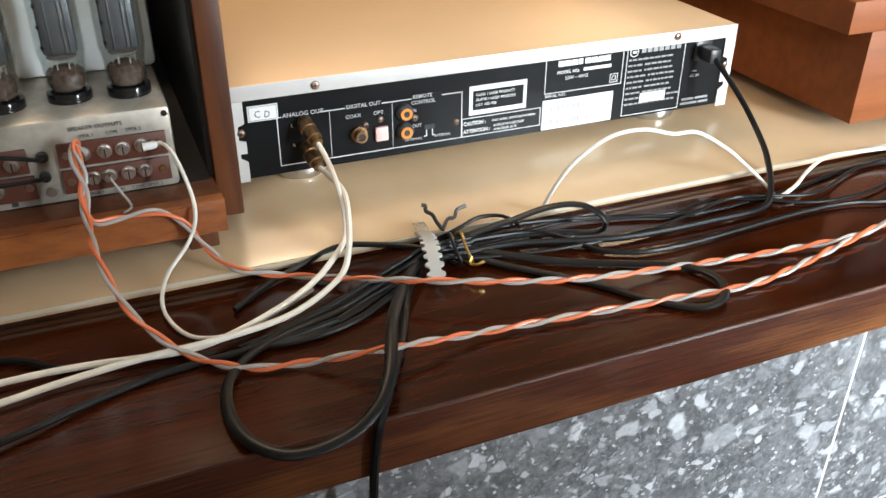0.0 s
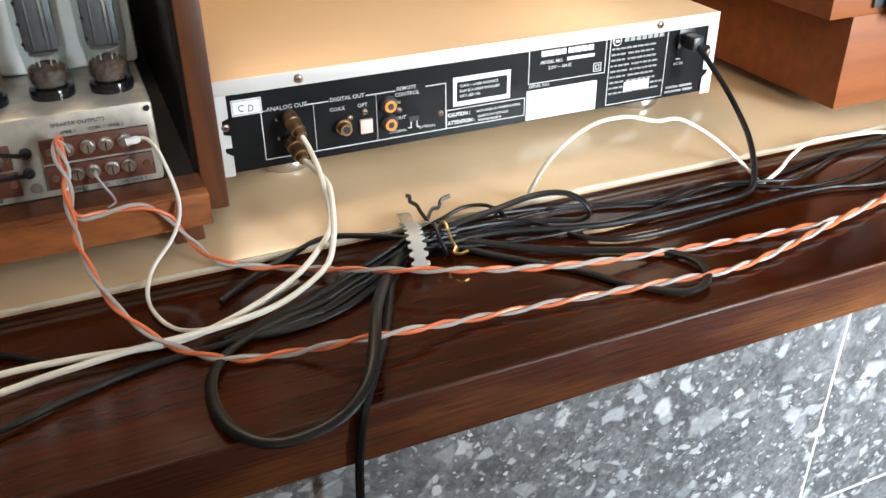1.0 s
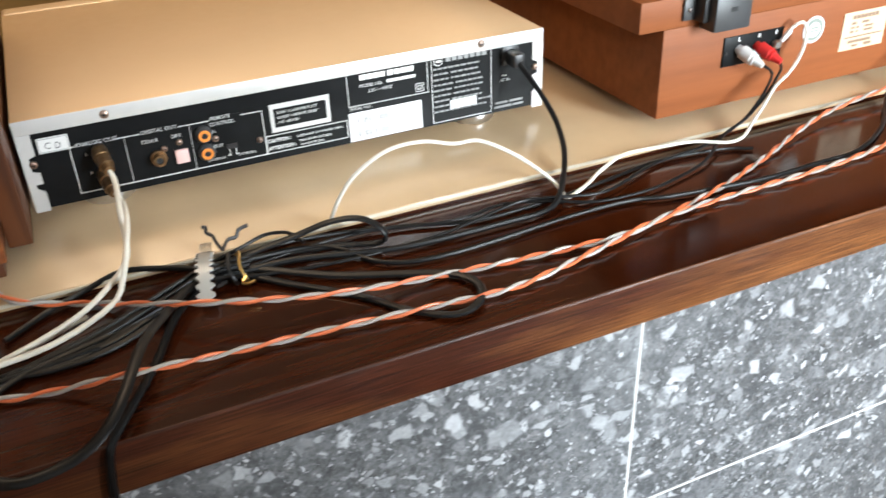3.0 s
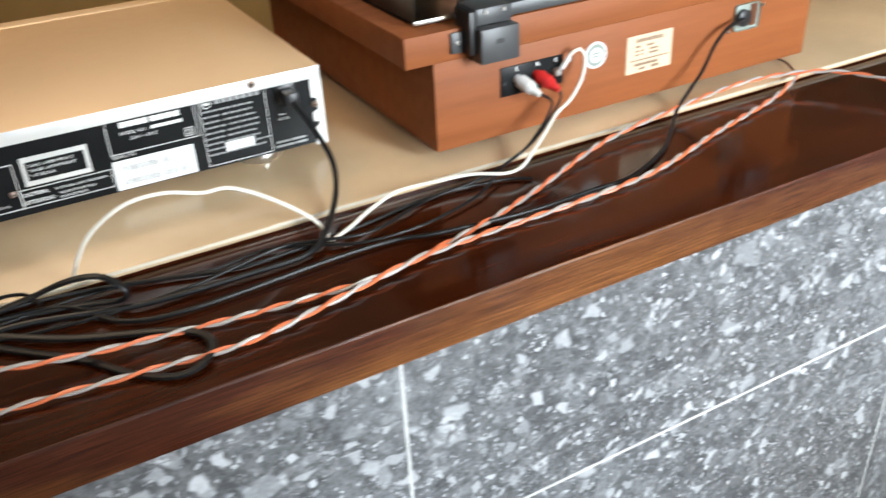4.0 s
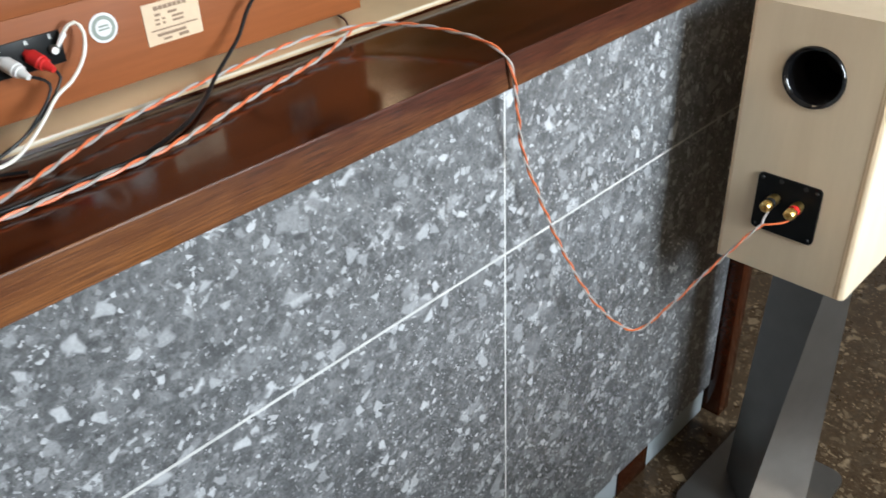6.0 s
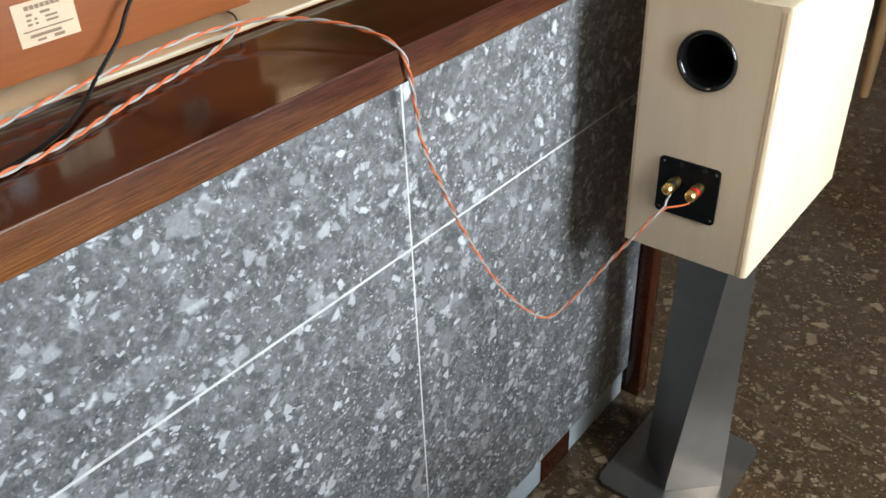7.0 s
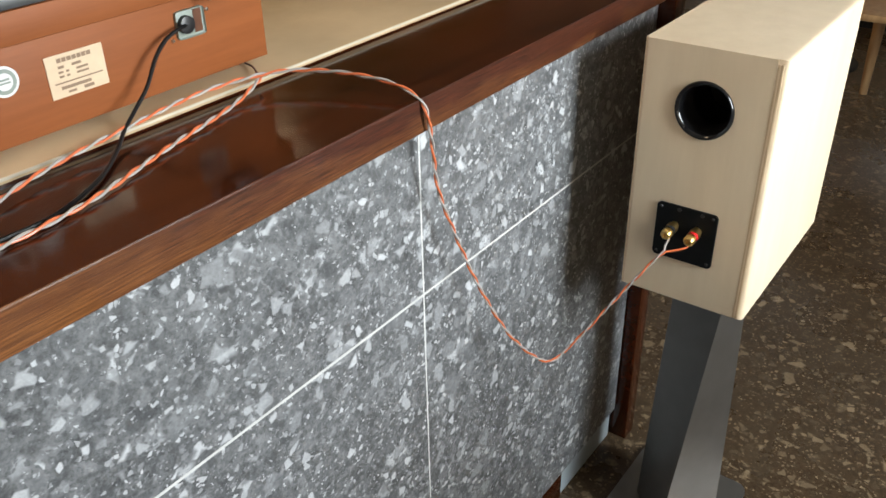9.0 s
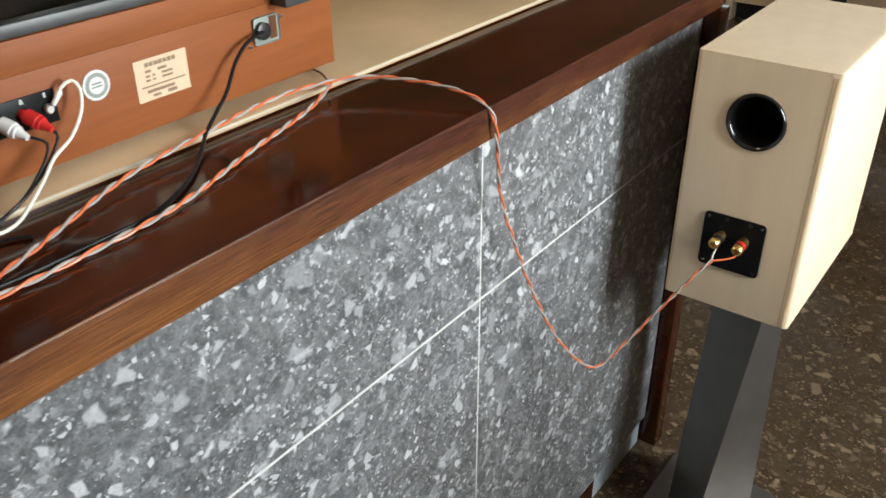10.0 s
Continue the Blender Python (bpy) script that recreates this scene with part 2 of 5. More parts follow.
def lettering(parent, body, x, y, z, size, material, yaw=0, spin=0, squeeze=1.0, bold=0.0):
    """Flat printed characters on an upright face turned towards -y (yaw 0)."""
    cu = bpy.data.curves.new("lettering", "FONT")
    cu.body, cu.size, cu.extrude, cu.offset, cu.resolution_u = body, size, 0.00008, bold, 2
    tmp = bpy.data.objects.new("lettering", cu)
    scene.collection.objects.link(tmp)
    bpy.context.view_layer.update()
    me = bpy.data.meshes.new_from_object(tmp.evaluated_get(bpy.context.evaluated_depsgraph_get()))
    bpy.data.objects.remove(tmp)
    me.name = "lettering"
    me.transform(Matrix.Translation(Vector((x, y, z)) - place_of(parent)) @ pose(0, 0, 0, 90, 0, yaw) @ pose(0, 0, 0, 0, 0, spin) @ Matrix.Diagonal((squeeze, 1, 1, 1)))
    me.materials.clear()
    me.materials.append(material)
    ob = new("lettering", me)
    ob.parent = parent
    return ob


def bars(parent, rows, material, y=0.0006, name="printed_bar"):
    """Bars of unreadable print on one face: rows of (x0, x1, z, height)."""
    if len(rows) <= 10:
        return [part(name, bm_box(x0, x1, y - 0.0001, y + 0.0002, z, z + hgt), material, parent) for x0, x1, z, hgt in rows]
    bm = bmesh.new()
    for x0, x1, z, hgt in rows:
        bm_box(x0, x1, y - 0.0001, y + 0.0002, z, z + hgt, bm=bm)
    return part(name, bm, material, parent, kind="stuff")


def outline(parent, x0, x1, z0, z1, material, w=0.0006, y=0.0006):
    bm = bmesh.new()
    for a, b, c, d in ((x0, x1, z0, z0 + w), (x0, x1, z1 - w, z1), (x0, x0 + w, z0, z1), (x1 - w, x1, z0, z1)):
        bm_box(a, b, y - 0.0001, y + 0.0002, c, d, bm=bm)
    return part("printed_frame", bm, material, parent)


def screw(parent, x, y, z, r, material, name="screw", axis=(0, -1, 0)):
    """A domed screw head with a crossed slot."""
    bm = bm_lathe([(-0.001, r), (0.0004, r), (0.0012, r * 0.8), (0.0016, r * 0.35)], (x, y, z), axis, 14)
    ob = part(name, bm, material, parent)
    cross = bm_box(x - r * 0.6, x + r * 0.6, y - 0.0018, y - 0.0012, z - r * 0.12, z + r * 0.12)
    bm_box(x - r * 0.12, x + r * 0.12, y - 0.0018, y - 0.0012, z - r * 0.6, z + r * 0.6, bm=cross)
    if axis == (0, -1, 0):
        part("slot", cross, BLACK, ob)
    else:
        cross.free()
    return ob


# ---- materials ----
LAMINATE = speckled("beige_laminate", (0.56, 0.4, 0.245), 0.22, coat=0.25, amount=0.15, scale=5)
EDGE_CREAM = speckled("cream_edge_band", (0.56, 0.49, 0.38), 0.45, amount=0.12)
DARKWOOD = wood("dark_lacquered_wood", (0.028, 0.006, 0.0021), (0.052, 0.012, 0.0041), (2.5, 55, 55), 0.15, coat=0.0, relief=0.03)
PLANKWOOD = worn_board("lacquered_plank_wood", (0.022, 0.0044, 0.0012), (0.074, 0.0155, 0.0038), (0.19, 0.05, 0.011), 0.13, -0.2655, ("y", 0.007), 0.33, 0.012)
FASCIAWOOD = rubbed_fascia("worn_fascia_wood")
STONE = terrazzo("grey_terrazzo", (0.055, 0.057, 0.06), (0.225, 0.23, 0.238), (0.06, 0.062, 0.066), (0.6, 0.615, 0.64), 0.32,
                 [(40, 0.4, 0.2), (360, 0.7, 0.2), (200, 0.56, 0.24), (120, 0.52, 0.28), (74, 0.62, 0.3), (46, 0.76, 0.3), (30, 0.9, 0.3)])
FLOORSTONE = terrazzo("brown_terrazzo", (0.034, 0.0205, 0.0115), (0.078, 0.049, 0.027), (0.045, 0.029, 0.017), (0.29, 0.21, 0.13), 0.28,
                      [(34, 0.55, 0.3), (190, 0.6, 0.2), (110, 0.55, 0.25), (62, 0.66, 0.25), (36, 0.8, 0.25)])
GROUT = speckled("white_grout", (0.54, 0.54, 0.53), 0.8, amount=0.1, scale=40)
PLASTER = speckled("beige_plaster", (0.5, 0.43, 0.34), 0.9, amount=0.06, scale=3)
BROWNWALL = speckled("ochre_wall_paint", (0.4, 0.235, 0.075), 0.8, amount=0.1, scale=3)
CEILPAINT = speckled("pale_ceiling_paint", (0.62, 0.55, 0.45), 0.9, amount=0.05, scale=3)
PLINTHPAINT = speckled("pale_plinth_paint", (0.36, 0.41, 0.44), 0.45, amount=0.1, scale=10)
BLACK = mat("black_plastic", (0.012, 0.012, 0.013), 0.4)
BLACKPANEL = speckled("black_panel_paint", (0.008, 0.0085, 0.009), 0.34, amount=0.2, scale=40)
BLACKPANEL.node_tree.nodes["Principled BSDF"].inputs["Specular IOR Level"].default_value = 0.1
GOLDPAINT = speckled("champagne_paint", (0.66, 0.45, 0.265), 0.38, metal=0.15, amount=0.05, scale=4)
SILVER = speckled("silver_paint", (0.62, 0.615, 0.6), 0.38, metal=0.25, amount=0.05, scale=20)
WHITEPRINT = mat("white_print", (0.72, 0.72, 0.7), 0.6)
PANELPRINT = mat("pale_grey_print", (0.5, 0.5, 0.49), 0.6)
GREYPRINT = mat("grey_print", (0.27, 0.27, 0.27), 0.6)
PAPER = speckled("white_sticker", (0.7, 0.7, 0.69), 0.55, amount=0.03, scale=60)
PENCIL = mat("dark_ink", (0.05, 0.05, 0.06), 0.6)
COPPER = mat("copper_screw", (0.42, 0.3, 0.24), 0.35, 1.0)
STEEL = speckled("worn_steel", (0.6, 0.59, 0.57), 0.3, metal=1.0, amount=0.1, scale=60)
BRASS = speckled("tarnished_brass", (0.24, 0.15, 0.08), 0.42, metal=1.0, amount=0.25, scale=150)
GOLD = mat("gold_plate", (0.95, 0.64, 0.24), 0.3, 1.0)
ORANGE = mat("orange_plastic", (0.75, 0.24, 0.04), 0.4)
PINK = mat("pink_shutter", (0.75, 0.48, 0.45), 0.5)
BROWNPAX = speckled("brown_phenolic_board", (0.085, 0.025, 0.014), 0.45, amount=0.2, scale=80)
CHASSIS = speckled("aged_grey_enamel", (0.33, 0.3, 0.255), 0.38, metal=0.4, amount=0.38, scale=38)
TRAFO = speckled("white_enamel", (0.88, 0.88, 0.85), 0.35, amount=0.06, scale=25)
CASEWOOD = wood("red_brown_cabinet_wood", (0.042, 0.0115, 0.004), (0.135, 0.042, 0.014), (60, 60, 4), 0.42, relief=0.3)
LIPWOOD = wood("worn_orange_wood_edge", (0.12, 0.027, 0.007), (0.41, 0.132, 0.032), (9, 18, 34), 0.5, relief=0.6)
VENEER = wood("red_walnut_veneer", (0.195, 0.054, 0.0145), (0.27, 0.081, 0.0245), (3, 46, 40), 0.55, streak=0.5, relief=0.05)
VENEER.node_tree.nodes["Principled BSDF"].inputs["Specular IOR Level"].default_value = 0.25
BIRCH = wood("birch_plywood", (0.68, 0.54, 0.385), (0.75, 0.61, 0.445), (18, 18, 2.2), 0.5, relief=0.02, streak=0.5)
PLYDARK = mat("dark_ply_layer", (0.56, 0.4, 0.26), 0.6)
PLYLIGHT = mat("light_ply_layer", (0.68, 0.52, 0.35), 0.6)
SILVERSTAND = speckled("grey_metallic_paint", (0.215, 0.207, 0.2), 0.36, metal=0.85, amount=0.06, scale=30)
RUBBER = speckled("black_cable_sheath", (0.006, 0.006, 0.0065), 0.4, amount=0.3, scale=90)
RUBBER.node_tree.nodes["Principled BSDF"].inputs["Specular IOR Level"].default_value = 0.22
WHITECORD = speckled("white_cable_sheath", (0.74, 0.7, 0.62), 0.45, amount=0.06, scale=60)
ORANGEWIRE = mat("orange_wire_insulation", (0.66, 0.155, 0.06), 0.35)
GREYWIRE = mat("grey_wire_insulation", (0.38, 0.345, 0.325), 0.4)
REDPLUG = mat("red_plug", (0.55, 0.02, 0.02), 0.35)
GREYPLUG = mat("pale_grey_plug", (0.62, 0.61, 0.6), 0.4)
CLEARTIE = mat("translucent_nylon", (0.55, 0.55, 0.53), 0.35)
CLEARTIE.node_tree.nodes["Principled BSDF"].inputs["Transmission Weight"].default_value = 0.25
CLEARTAIL = mat("clear_nylon", (0.85, 0.85, 0.82), 0.25)
CLEARTAIL.node_tree.nodes["Principled BSDF"].inputs["Transmission Weight"].default_value = 0.9
CLEARTAIL.node_tree.nodes["Principled BSDF"].inputs["IOR"].default_value = 1.15
CREAMLABEL = speckled("cream_paper_label", (0.6, 0.44, 0.3), 0.6, amount=0.06, scale=80)
HINGEGREY = speckled("charcoal_hinge_plastic", (0.045, 0.046, 0.048), 0.42, amount=0.15, scale=60)
CHAIRWOOD = wood("pale_chair_wood", (0.3, 0.17, 0.08), (0.45, 0.28, 0.14), (30, 30, 3), 0.45)
BLACKIRON = speckled("black_cast_iron", (0.02, 0.02, 0.02), 0.45, amount=0.2)
GREENMARK = mat("grey_green_print", (0.22, 0.25, 0.22), 0.5)
BROWNINK = mat("brown_ink", (0.22, 0.14, 0.09), 0.6)
GLOSSBLACK = mat("gloss_black_plastic", (0.008, 0.008, 0.009), 0.12)

GLASS = bpy.data.materials.new("clear_glass")
GLASS.use_nodes = True
gt = GLASS.node_tree
gt.nodes.remove(gt.nodes["Principled BSDF"])
see, shine, rim, both = (gt.nodes.new(k) for k in ("ShaderNodeBsdfTransparent", "ShaderNodeBsdfGlossy", "ShaderNodeLayerWeight", "ShaderNodeMixShader"))
see.inputs["Color"].default_value = (0.93, 0.95, 0.95, 1)
shine.inputs["Roughness"].default_value = 0.03
gt.links.new(math_node(gt, "ADD", math_node(gt, "MULTIPLY", math_node(gt, "POWER", rim.outputs["Facing"], 5.0), 0.6), 0.04), both.inputs[0])
gt.links.new(see.outputs[0], both.inputs[1])
gt.links.new(shine.outputs[0], both.inputs[2])
gt.links.new(both.outputs[0], gt.nodes["Material Output"].inputs["Surface"])
SMOKED = bpy.data.materials.new("smoked_acrylic")
SMOKED.use_nodes = True
_, sb = nodes_of(SMOKED)
sb.inputs["Base Color"].default_value = (0.4, 0.34, 0.31, 1)
sb.inputs["Transmission Weight"].default_value = 1.0
sb.inputs["Roughness"].default_value = 0.05
sb.inputs["IOR"].default_value = 1.3

# ---- the room ----
X0, X1, Y0, Y1, TOP = -4.0, 7.0, -2.0, 3.4, 2.0
part("floor", bm_box(X0, X1, Y0, Y1, FLOOR - 0.1, FLOOR), FLOORSTONE, label="polished dark brown terrazzo floor", kind="structure")
part("ceiling", bm_box(X0, X1, Y0, Y1, TOP, TOP + 0.1), CEILPAINT, label="plain pale ceiling", kind="structure")
part("wall_north", bm_box(X0, X1, Y1, Y1 + 0.15, FLOOR, TOP), BROWNWALL, label="plain ochre-brown wall", kind="structure")
part("wall_west", bm_box(X0 - 0.15, X0, Y0, Y1, FLOOR, TOP), PLASTER, label="plain beige plaster wall", kind="structure")
east = bm_box(X1, X1 + 0.15, Y0, -1.55, FLOOR, TOP)
bm_box(X1, X1 + 0.15, 1.55, Y1, FLOOR, TOP, bm=east)
bm_box(X1, X1 + 0.15, -1.55, 1.55, FLOOR, -0.15, bm=east)
bm_box(X1, X1 + 0.15, -1.55, 1.55, 1.55, TOP, bm=east)
part("wall_east", east, PLASTER, label="beige plaster wall with a wide window opening", kind="structure")
WX0, WX1, WZ0, WZ1 = 0.88, 1.52, -0.1, 1.69
south = bm_box(X0, -0.95, Y0 - 0.15, Y0, FLOOR, TOP)
bm_box(-0.05, WX0, Y0 - 0.15, Y0, FLOOR, TOP, bm=south)
# opening added for the unseen side daylight
bm_box(-0.95, -0.05, Y0 - 0.15, Y0, FLOOR, 0.95, bm=south)
bm_box(-0.95, -0.05, Y0 - 0.15, Y0, 1.65, TOP, bm=south)
bm_box(WX1, X1, Y0 - 0.15, Y0, FLOOR, TOP, bm=south)
bm_box(WX0, WX1, Y0 - 0.15, Y0, FLOOR, WZ0, bm=south)
bm_box(WX0, WX1, Y0 - 0.15, Y0, WZ1, TOP, bm=south)
part("wall_south", south, PLASTER, label="beige plaster wall with a window opening and an added side opening", kind="structure")
# added unseen blocker: keeps window light off the counter's left and lower tiles
shade_bm = bm_box(X0, 0.6, Y0, -1.03, FLOOR, 0.64)
bm_box(0.6, 1.3, -1.3, -1.05, FLOOR, -0.2, bm=shade_bm)
part("unseen_shade_wall", shade_bm, PLASTER, label="unseen low stepped wall added to shade the counter's left and lower front", kind="structure")
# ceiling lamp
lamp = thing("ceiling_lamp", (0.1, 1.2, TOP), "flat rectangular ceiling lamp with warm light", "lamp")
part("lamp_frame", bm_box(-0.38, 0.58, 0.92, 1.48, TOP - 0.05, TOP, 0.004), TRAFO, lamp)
# unseen fixture made up to house the added wall wash
lamp = thing("ceiling_lamp", (3.0, 2.95, TOP), "unseen long lamp added to brighten the ochre wall", "lamp")
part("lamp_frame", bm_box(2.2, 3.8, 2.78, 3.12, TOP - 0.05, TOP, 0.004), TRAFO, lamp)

# ---- the counter ----
CL, CR = -1.6, 1.632
counter = thing("counter", (0.0, -0.25, FLOOR), "long counter with beige top, dark wooden edge and grey terrazzo front", "counter")
top = part("worktop", bm_box(CL, CR, -0.1035, 0.36, -0.006, 0.0, 0.0008), LAMINATE, counter, "glossy beige laminate worktop")
part("edge_band", bm_box(CL, CR, -0.1052, -0.1036, -0.003, -0.0003, 0.0005), EDGE_CREAM, counter, "cream edge band")
part("underboard", bm_box(CL, CR, -0.103, 0.355, -0.045, -0.0062), DARKWOOD, counter)


def bm_worn(x0, x1, y0, y1, z0, z1, wear):
    """A long board along x whose front edges are rounded and slightly chipped."""
    bm = bmesh.new()
    n = int((x1 - x0) / 0.012)
    prof = [(y1, z1), (y0 + 0.009, z1), (y0 + 0.005, z1), (y0 + 0.0014, z1), (y0 + 0.0005, z1 - 0.0003), (y0, z1 - 0.0014), (y0, z1 - 0.0018), (y0, z0 + 0.0018), (y0, z0 + 0.0012), (y0 + 0.0012, z0), (y1, z0)]
    rings = []
    for i in range(n + 1):
        x = x0 + (x1 - x0) * i / n
        ring = []
        for k, (y, z) in enumerate(prof):
            w = wear * max(0.0, noise.noise((x * 26, k * 0.7, 1.3)) + 0.7 * noise.noise((x * 83, k, 5.1))) if k in (4, 5, 8, 9) else 0.0
            ring.append(bm.verts.new((x, y + w, z - (w if k == 4 else -w * 0.4 if k == 9 else 0))))
        rings.append(ring)
    m = len(prof)
    for a, c in zip(rings, rings[1:]):
        for k in range(m):
            bm.faces.new((a[k], a[(k + 1) % m], c[(k + 1) % m], c[k]))
    bm.faces.new(rings[0])
    bm.faces.new(rings[-1][::-1])
    return bm


edge = part("edge_plank", bm_worn(CL, CR, -0.2655, -0.1035, -0.0448, -0.008, 0.0006), PLANKWOOD, counter, "dark lacquered edge plank with a worn front")
edge.data.materials.append(FASCIAWOOD)
for face in edge.data.polygons:
    if face.normal.y < -0.15:
        face.material_index = 1
smooth(edge.data, 10)
# carcass behind the tiles, plinth and end posts
part("carcass", bm_box(CL, 1.609, -0.2345, 0.33, -0.852, -0.045), DARKWOOD, counter)
part("plinth", bm_box(CL, 1.605, -0.238, 0.3, FLOOR, -0.8525), PLINTHPAINT, counter, "pale blue-grey plinth board")
part("end_post", bm_box(1.6125, 1.65, -0.272, -0.225, FLOOR, -0.0455, 0.002), DARKWOOD, counter, "dark wooden end post")
part("end_post", bm_box(1.6125, 1.65, 0.28, 0.33, FLOOR, -0.0455, 0.002), DARKWOOD, counter)
part("grout_bed", bm_box(CL, 1.6065, -0.2459, -0.2350, -0.855, -0.0452), GROUT, counter, "white grout")
# thin dark strip imitates a brown reflection in the plinth, not a separate part
part("plinth_reflection_strip", bm_box(1.313, 1.405, -0.2415, -0.2382, FLOOR, -0.856, 0.001), DARKWOOD, counter, "dark brown strip standing in for a reflection on the plinth")


# ---- disc player on the worktop ----
cd = thing("disc_player", (0.22, 0.16, 0.0), "champagne disc player with black connector panel on round feet", "disc player")
H = 0.083
part("cover", bm_box(0.0, 0.44, 0.0006, 0.3095, H - 0.0015, H, 0.0006), GOLDPAINT, cd, "champagne painted top cover")
for x0, x1 in ((0.0, 0.0015), (0.4385, 0.44)):
    part("cover_side", bm_box(x0, x1, 0.0006, 0.3095, 0.012, H - 0.0016), GOLDPAINT, cd)
part("front_fascia", bm_box(-0.0005, 0.4405, 0.31, 0.338, 0.008, H + 0.0005, 0.004, 3), GOLDPAINT, cd)
part("bottom_plate", bm_box(0.0016, 0.4384, 0.0035, 0.3095, 0.0115, 0.0128), STEEL, cd)
part("rear_flange", bm_box(0.0, 0.44, -0.0006, 0.0004, 0.0722, H + 0.0002, 0.0003), SILVER, cd, "silver rear edge of the cover")


def bm_notched(x0, x1, inner_left):
    """Side flange of the cover with two clip notches on its inner edge."""
    bm = bmesh.new()
    inn, out, d = (x1, x0, -0.005) if inner_left else (x0, x1, 0.005)
    pts = [(out, 0.010), (inn, 0.010), (inn, 0.0255), (inn + d, 0.029), (inn + d, 0.0325), (inn, 0.0325), (inn, 0.0415), (inn + d, 0.043), (inn + d, 0.0535), (inn, 0.0555), (inn, 0.0721), (out, 0.0721)]
    a = [bm.verts.new((x, -0.0006, z)) for x, z in pts]
    b = [bm.verts.new((x, 0.0004, z)) for x, z in pts]
    bm.faces.new(a)
    bm.faces.new(b[::-1])
    for i in range(len(pts)):
        j = (i + 1) % len(pts)
        bm.faces.new((a[i], a[j], b[j], b[i]))
    return bm


part("side_flange", bm_notched(0.0, 0.0105, True), SILVER, cd)
part("side_flange", bm_notched(0.4295, 0.44, False), SILVER, cd)
panel = part("connector_panel", bm_box(0.0025, 0.4375, 0.001, 0.003, 0.0118, 0.0735), BLACKPANEL, cd, "black printed connector panel")
for x, z in ((0.064, 0.0775), (0.378, 0.079)):
    screw(cd, x, -0.0008, z, 0.0034, COPPER)
for x in (0.0075, 0.4325):
    screw(cd, x, -0.0002, 0.0485, 0.003, COPPER)
for x, z in ((0.101, 0.0405), (0.113, 0.0435), (0.141, 0.0405), (0.176, 0.032)):
    screw(panel, x, 0.0006, z, 0.0026, COPPER)
for x, y in ((0.055, 0.031), (0.383, 0.031), (0.055, 0.28), (0.383, 0.28)):
    part("foot", bm_lathe([(-0.001, 0.019), (0.001, 0.0205), (0.0095, 0.0205), (0.0113, 0.019)], (x, y, 0.0), seg=32), STEEL, cd, "polished round metal foot")
# sticker and printing
st = part("sticker", bm_box(0.0135, 0.0355, 0.0004, 0.0008, 0.0555, 0.0675, 0.0), PAPER, panel, "white sticker with handwritten letters")
lettering(st, "C", 0.0178, 0.0002, 0.0588, 0.0075, PENCIL, spin=-6, squeeze=0.9)
lettering(st, "D", 0.0248, 0.0002, 0.0582, 0.0075, PENCIL, spin=-10, squeeze=0.8)
outline(st, 0.0142, 0.0348, 0.0562, 0.0668, GREYPRINT, 0.0004, 0.0002)
outline(panel, 0.034, 0.181, 0.0178, 0.0565, WHITEPRINT)
bars(panel, [(0.0734, 0.0738, 0.018, 0.0385), (0.1226, 0.123, 0.018, 0.0385)], PANELPRINT)
for x0, x1 in ((0.0375, 0.0665), (0.0855, 0.1145), (0.1385, 0.1635)):
    part("print_ground", bm_box(x0, x1, 0.0004, 0.0009, 0.0548, 0.0585), BLACKPANEL, panel)
for body, x, z, s in (("ANALOG OUT", 0.0382, 0.0555, 0.0047), ("DIGITAL OUT", 0.0865, 0.0555, 0.0044), ("COAX", 0.0855, 0.0478, 0.0042), ("OPT.", 0.1075, 0.0478, 0.0042),
                      ("REMOTE", 0.1395, 0.0562, 0.0042), ("CONTROL", 0.138, 0.0515, 0.0042), ("IN", 0.1385, 0.0455, 0.0038), ("OUT", 0.1385, 0.0328, 0.0038), ("L", 0.044, 0.0475, 0.0035), ("R", 0.0443, 0.032, 0.0035),
                      ("EXTERNAL", 0.1325, 0.0222, 0.003), ("INTERNAL", 0.1575, 0.0222, 0.003), ("SERIAL NO.", 0.2545, 0.0408, 0.0039), ("AC IN", 0.397, 0.0405, 0.0037), ("220V ~ 60HZ", 0.272, 0.0545, 0.0039)):
    lettering(panel, body, x, 0.0003, z, s, PANELPRINT, bold=0.00002)
bars(panel, [(0.1505, 0.1512, 0.0245, 0.005), (0.1555, 0.1562, 0.0245, 0.005), (0.1486, 0.1512, 0.0238, 0.0007), (0.1555, 0.158, 0.0238, 0.0007)], WHITEPRINT)
part("slide_switch", bm_box(0.1495, 0.1575, 0.0, 0.001, 0.0295, 0.0335), BLACK, panel)
las = part("warning_label", bm_box(0.187, 0.2375, 0.0004, 0.0009, 0.0355, 0.0595), SILVER, panel, "silver framed laser warning label")
part("label_field", bm_box(0.19, 0.2345, 0.0001, 0.0003, 0.0395, 0.0555), BLACKPANEL, las)
for i, body in enumerate(("CLASS 1 LASER PRODUCT", "KLASSE 1 LASER PRODUKT", "I.N.T. 6ED 926")):
    lettering(las, body, 0.1925, -0.0001, 0.0512 - 0.0042 * i, 0.0031, WHITEPRINT, squeeze=0.95)
outline(panel, 0.181, 0.2515, 0.0178, 0.0335, WHITEPRINT, 0.0005)
lettering(panel, "CAUTION :", 0.1822, 0.0003, 0.0274, 0.0043, WHITEPRINT, squeeze=0.9, bold=0.0001)
lettering(panel, "ATTENTION :", 0.1822, 0.0003, 0.0208, 0.0043, WHITEPRINT, squeeze=0.9, bold=0.0001)
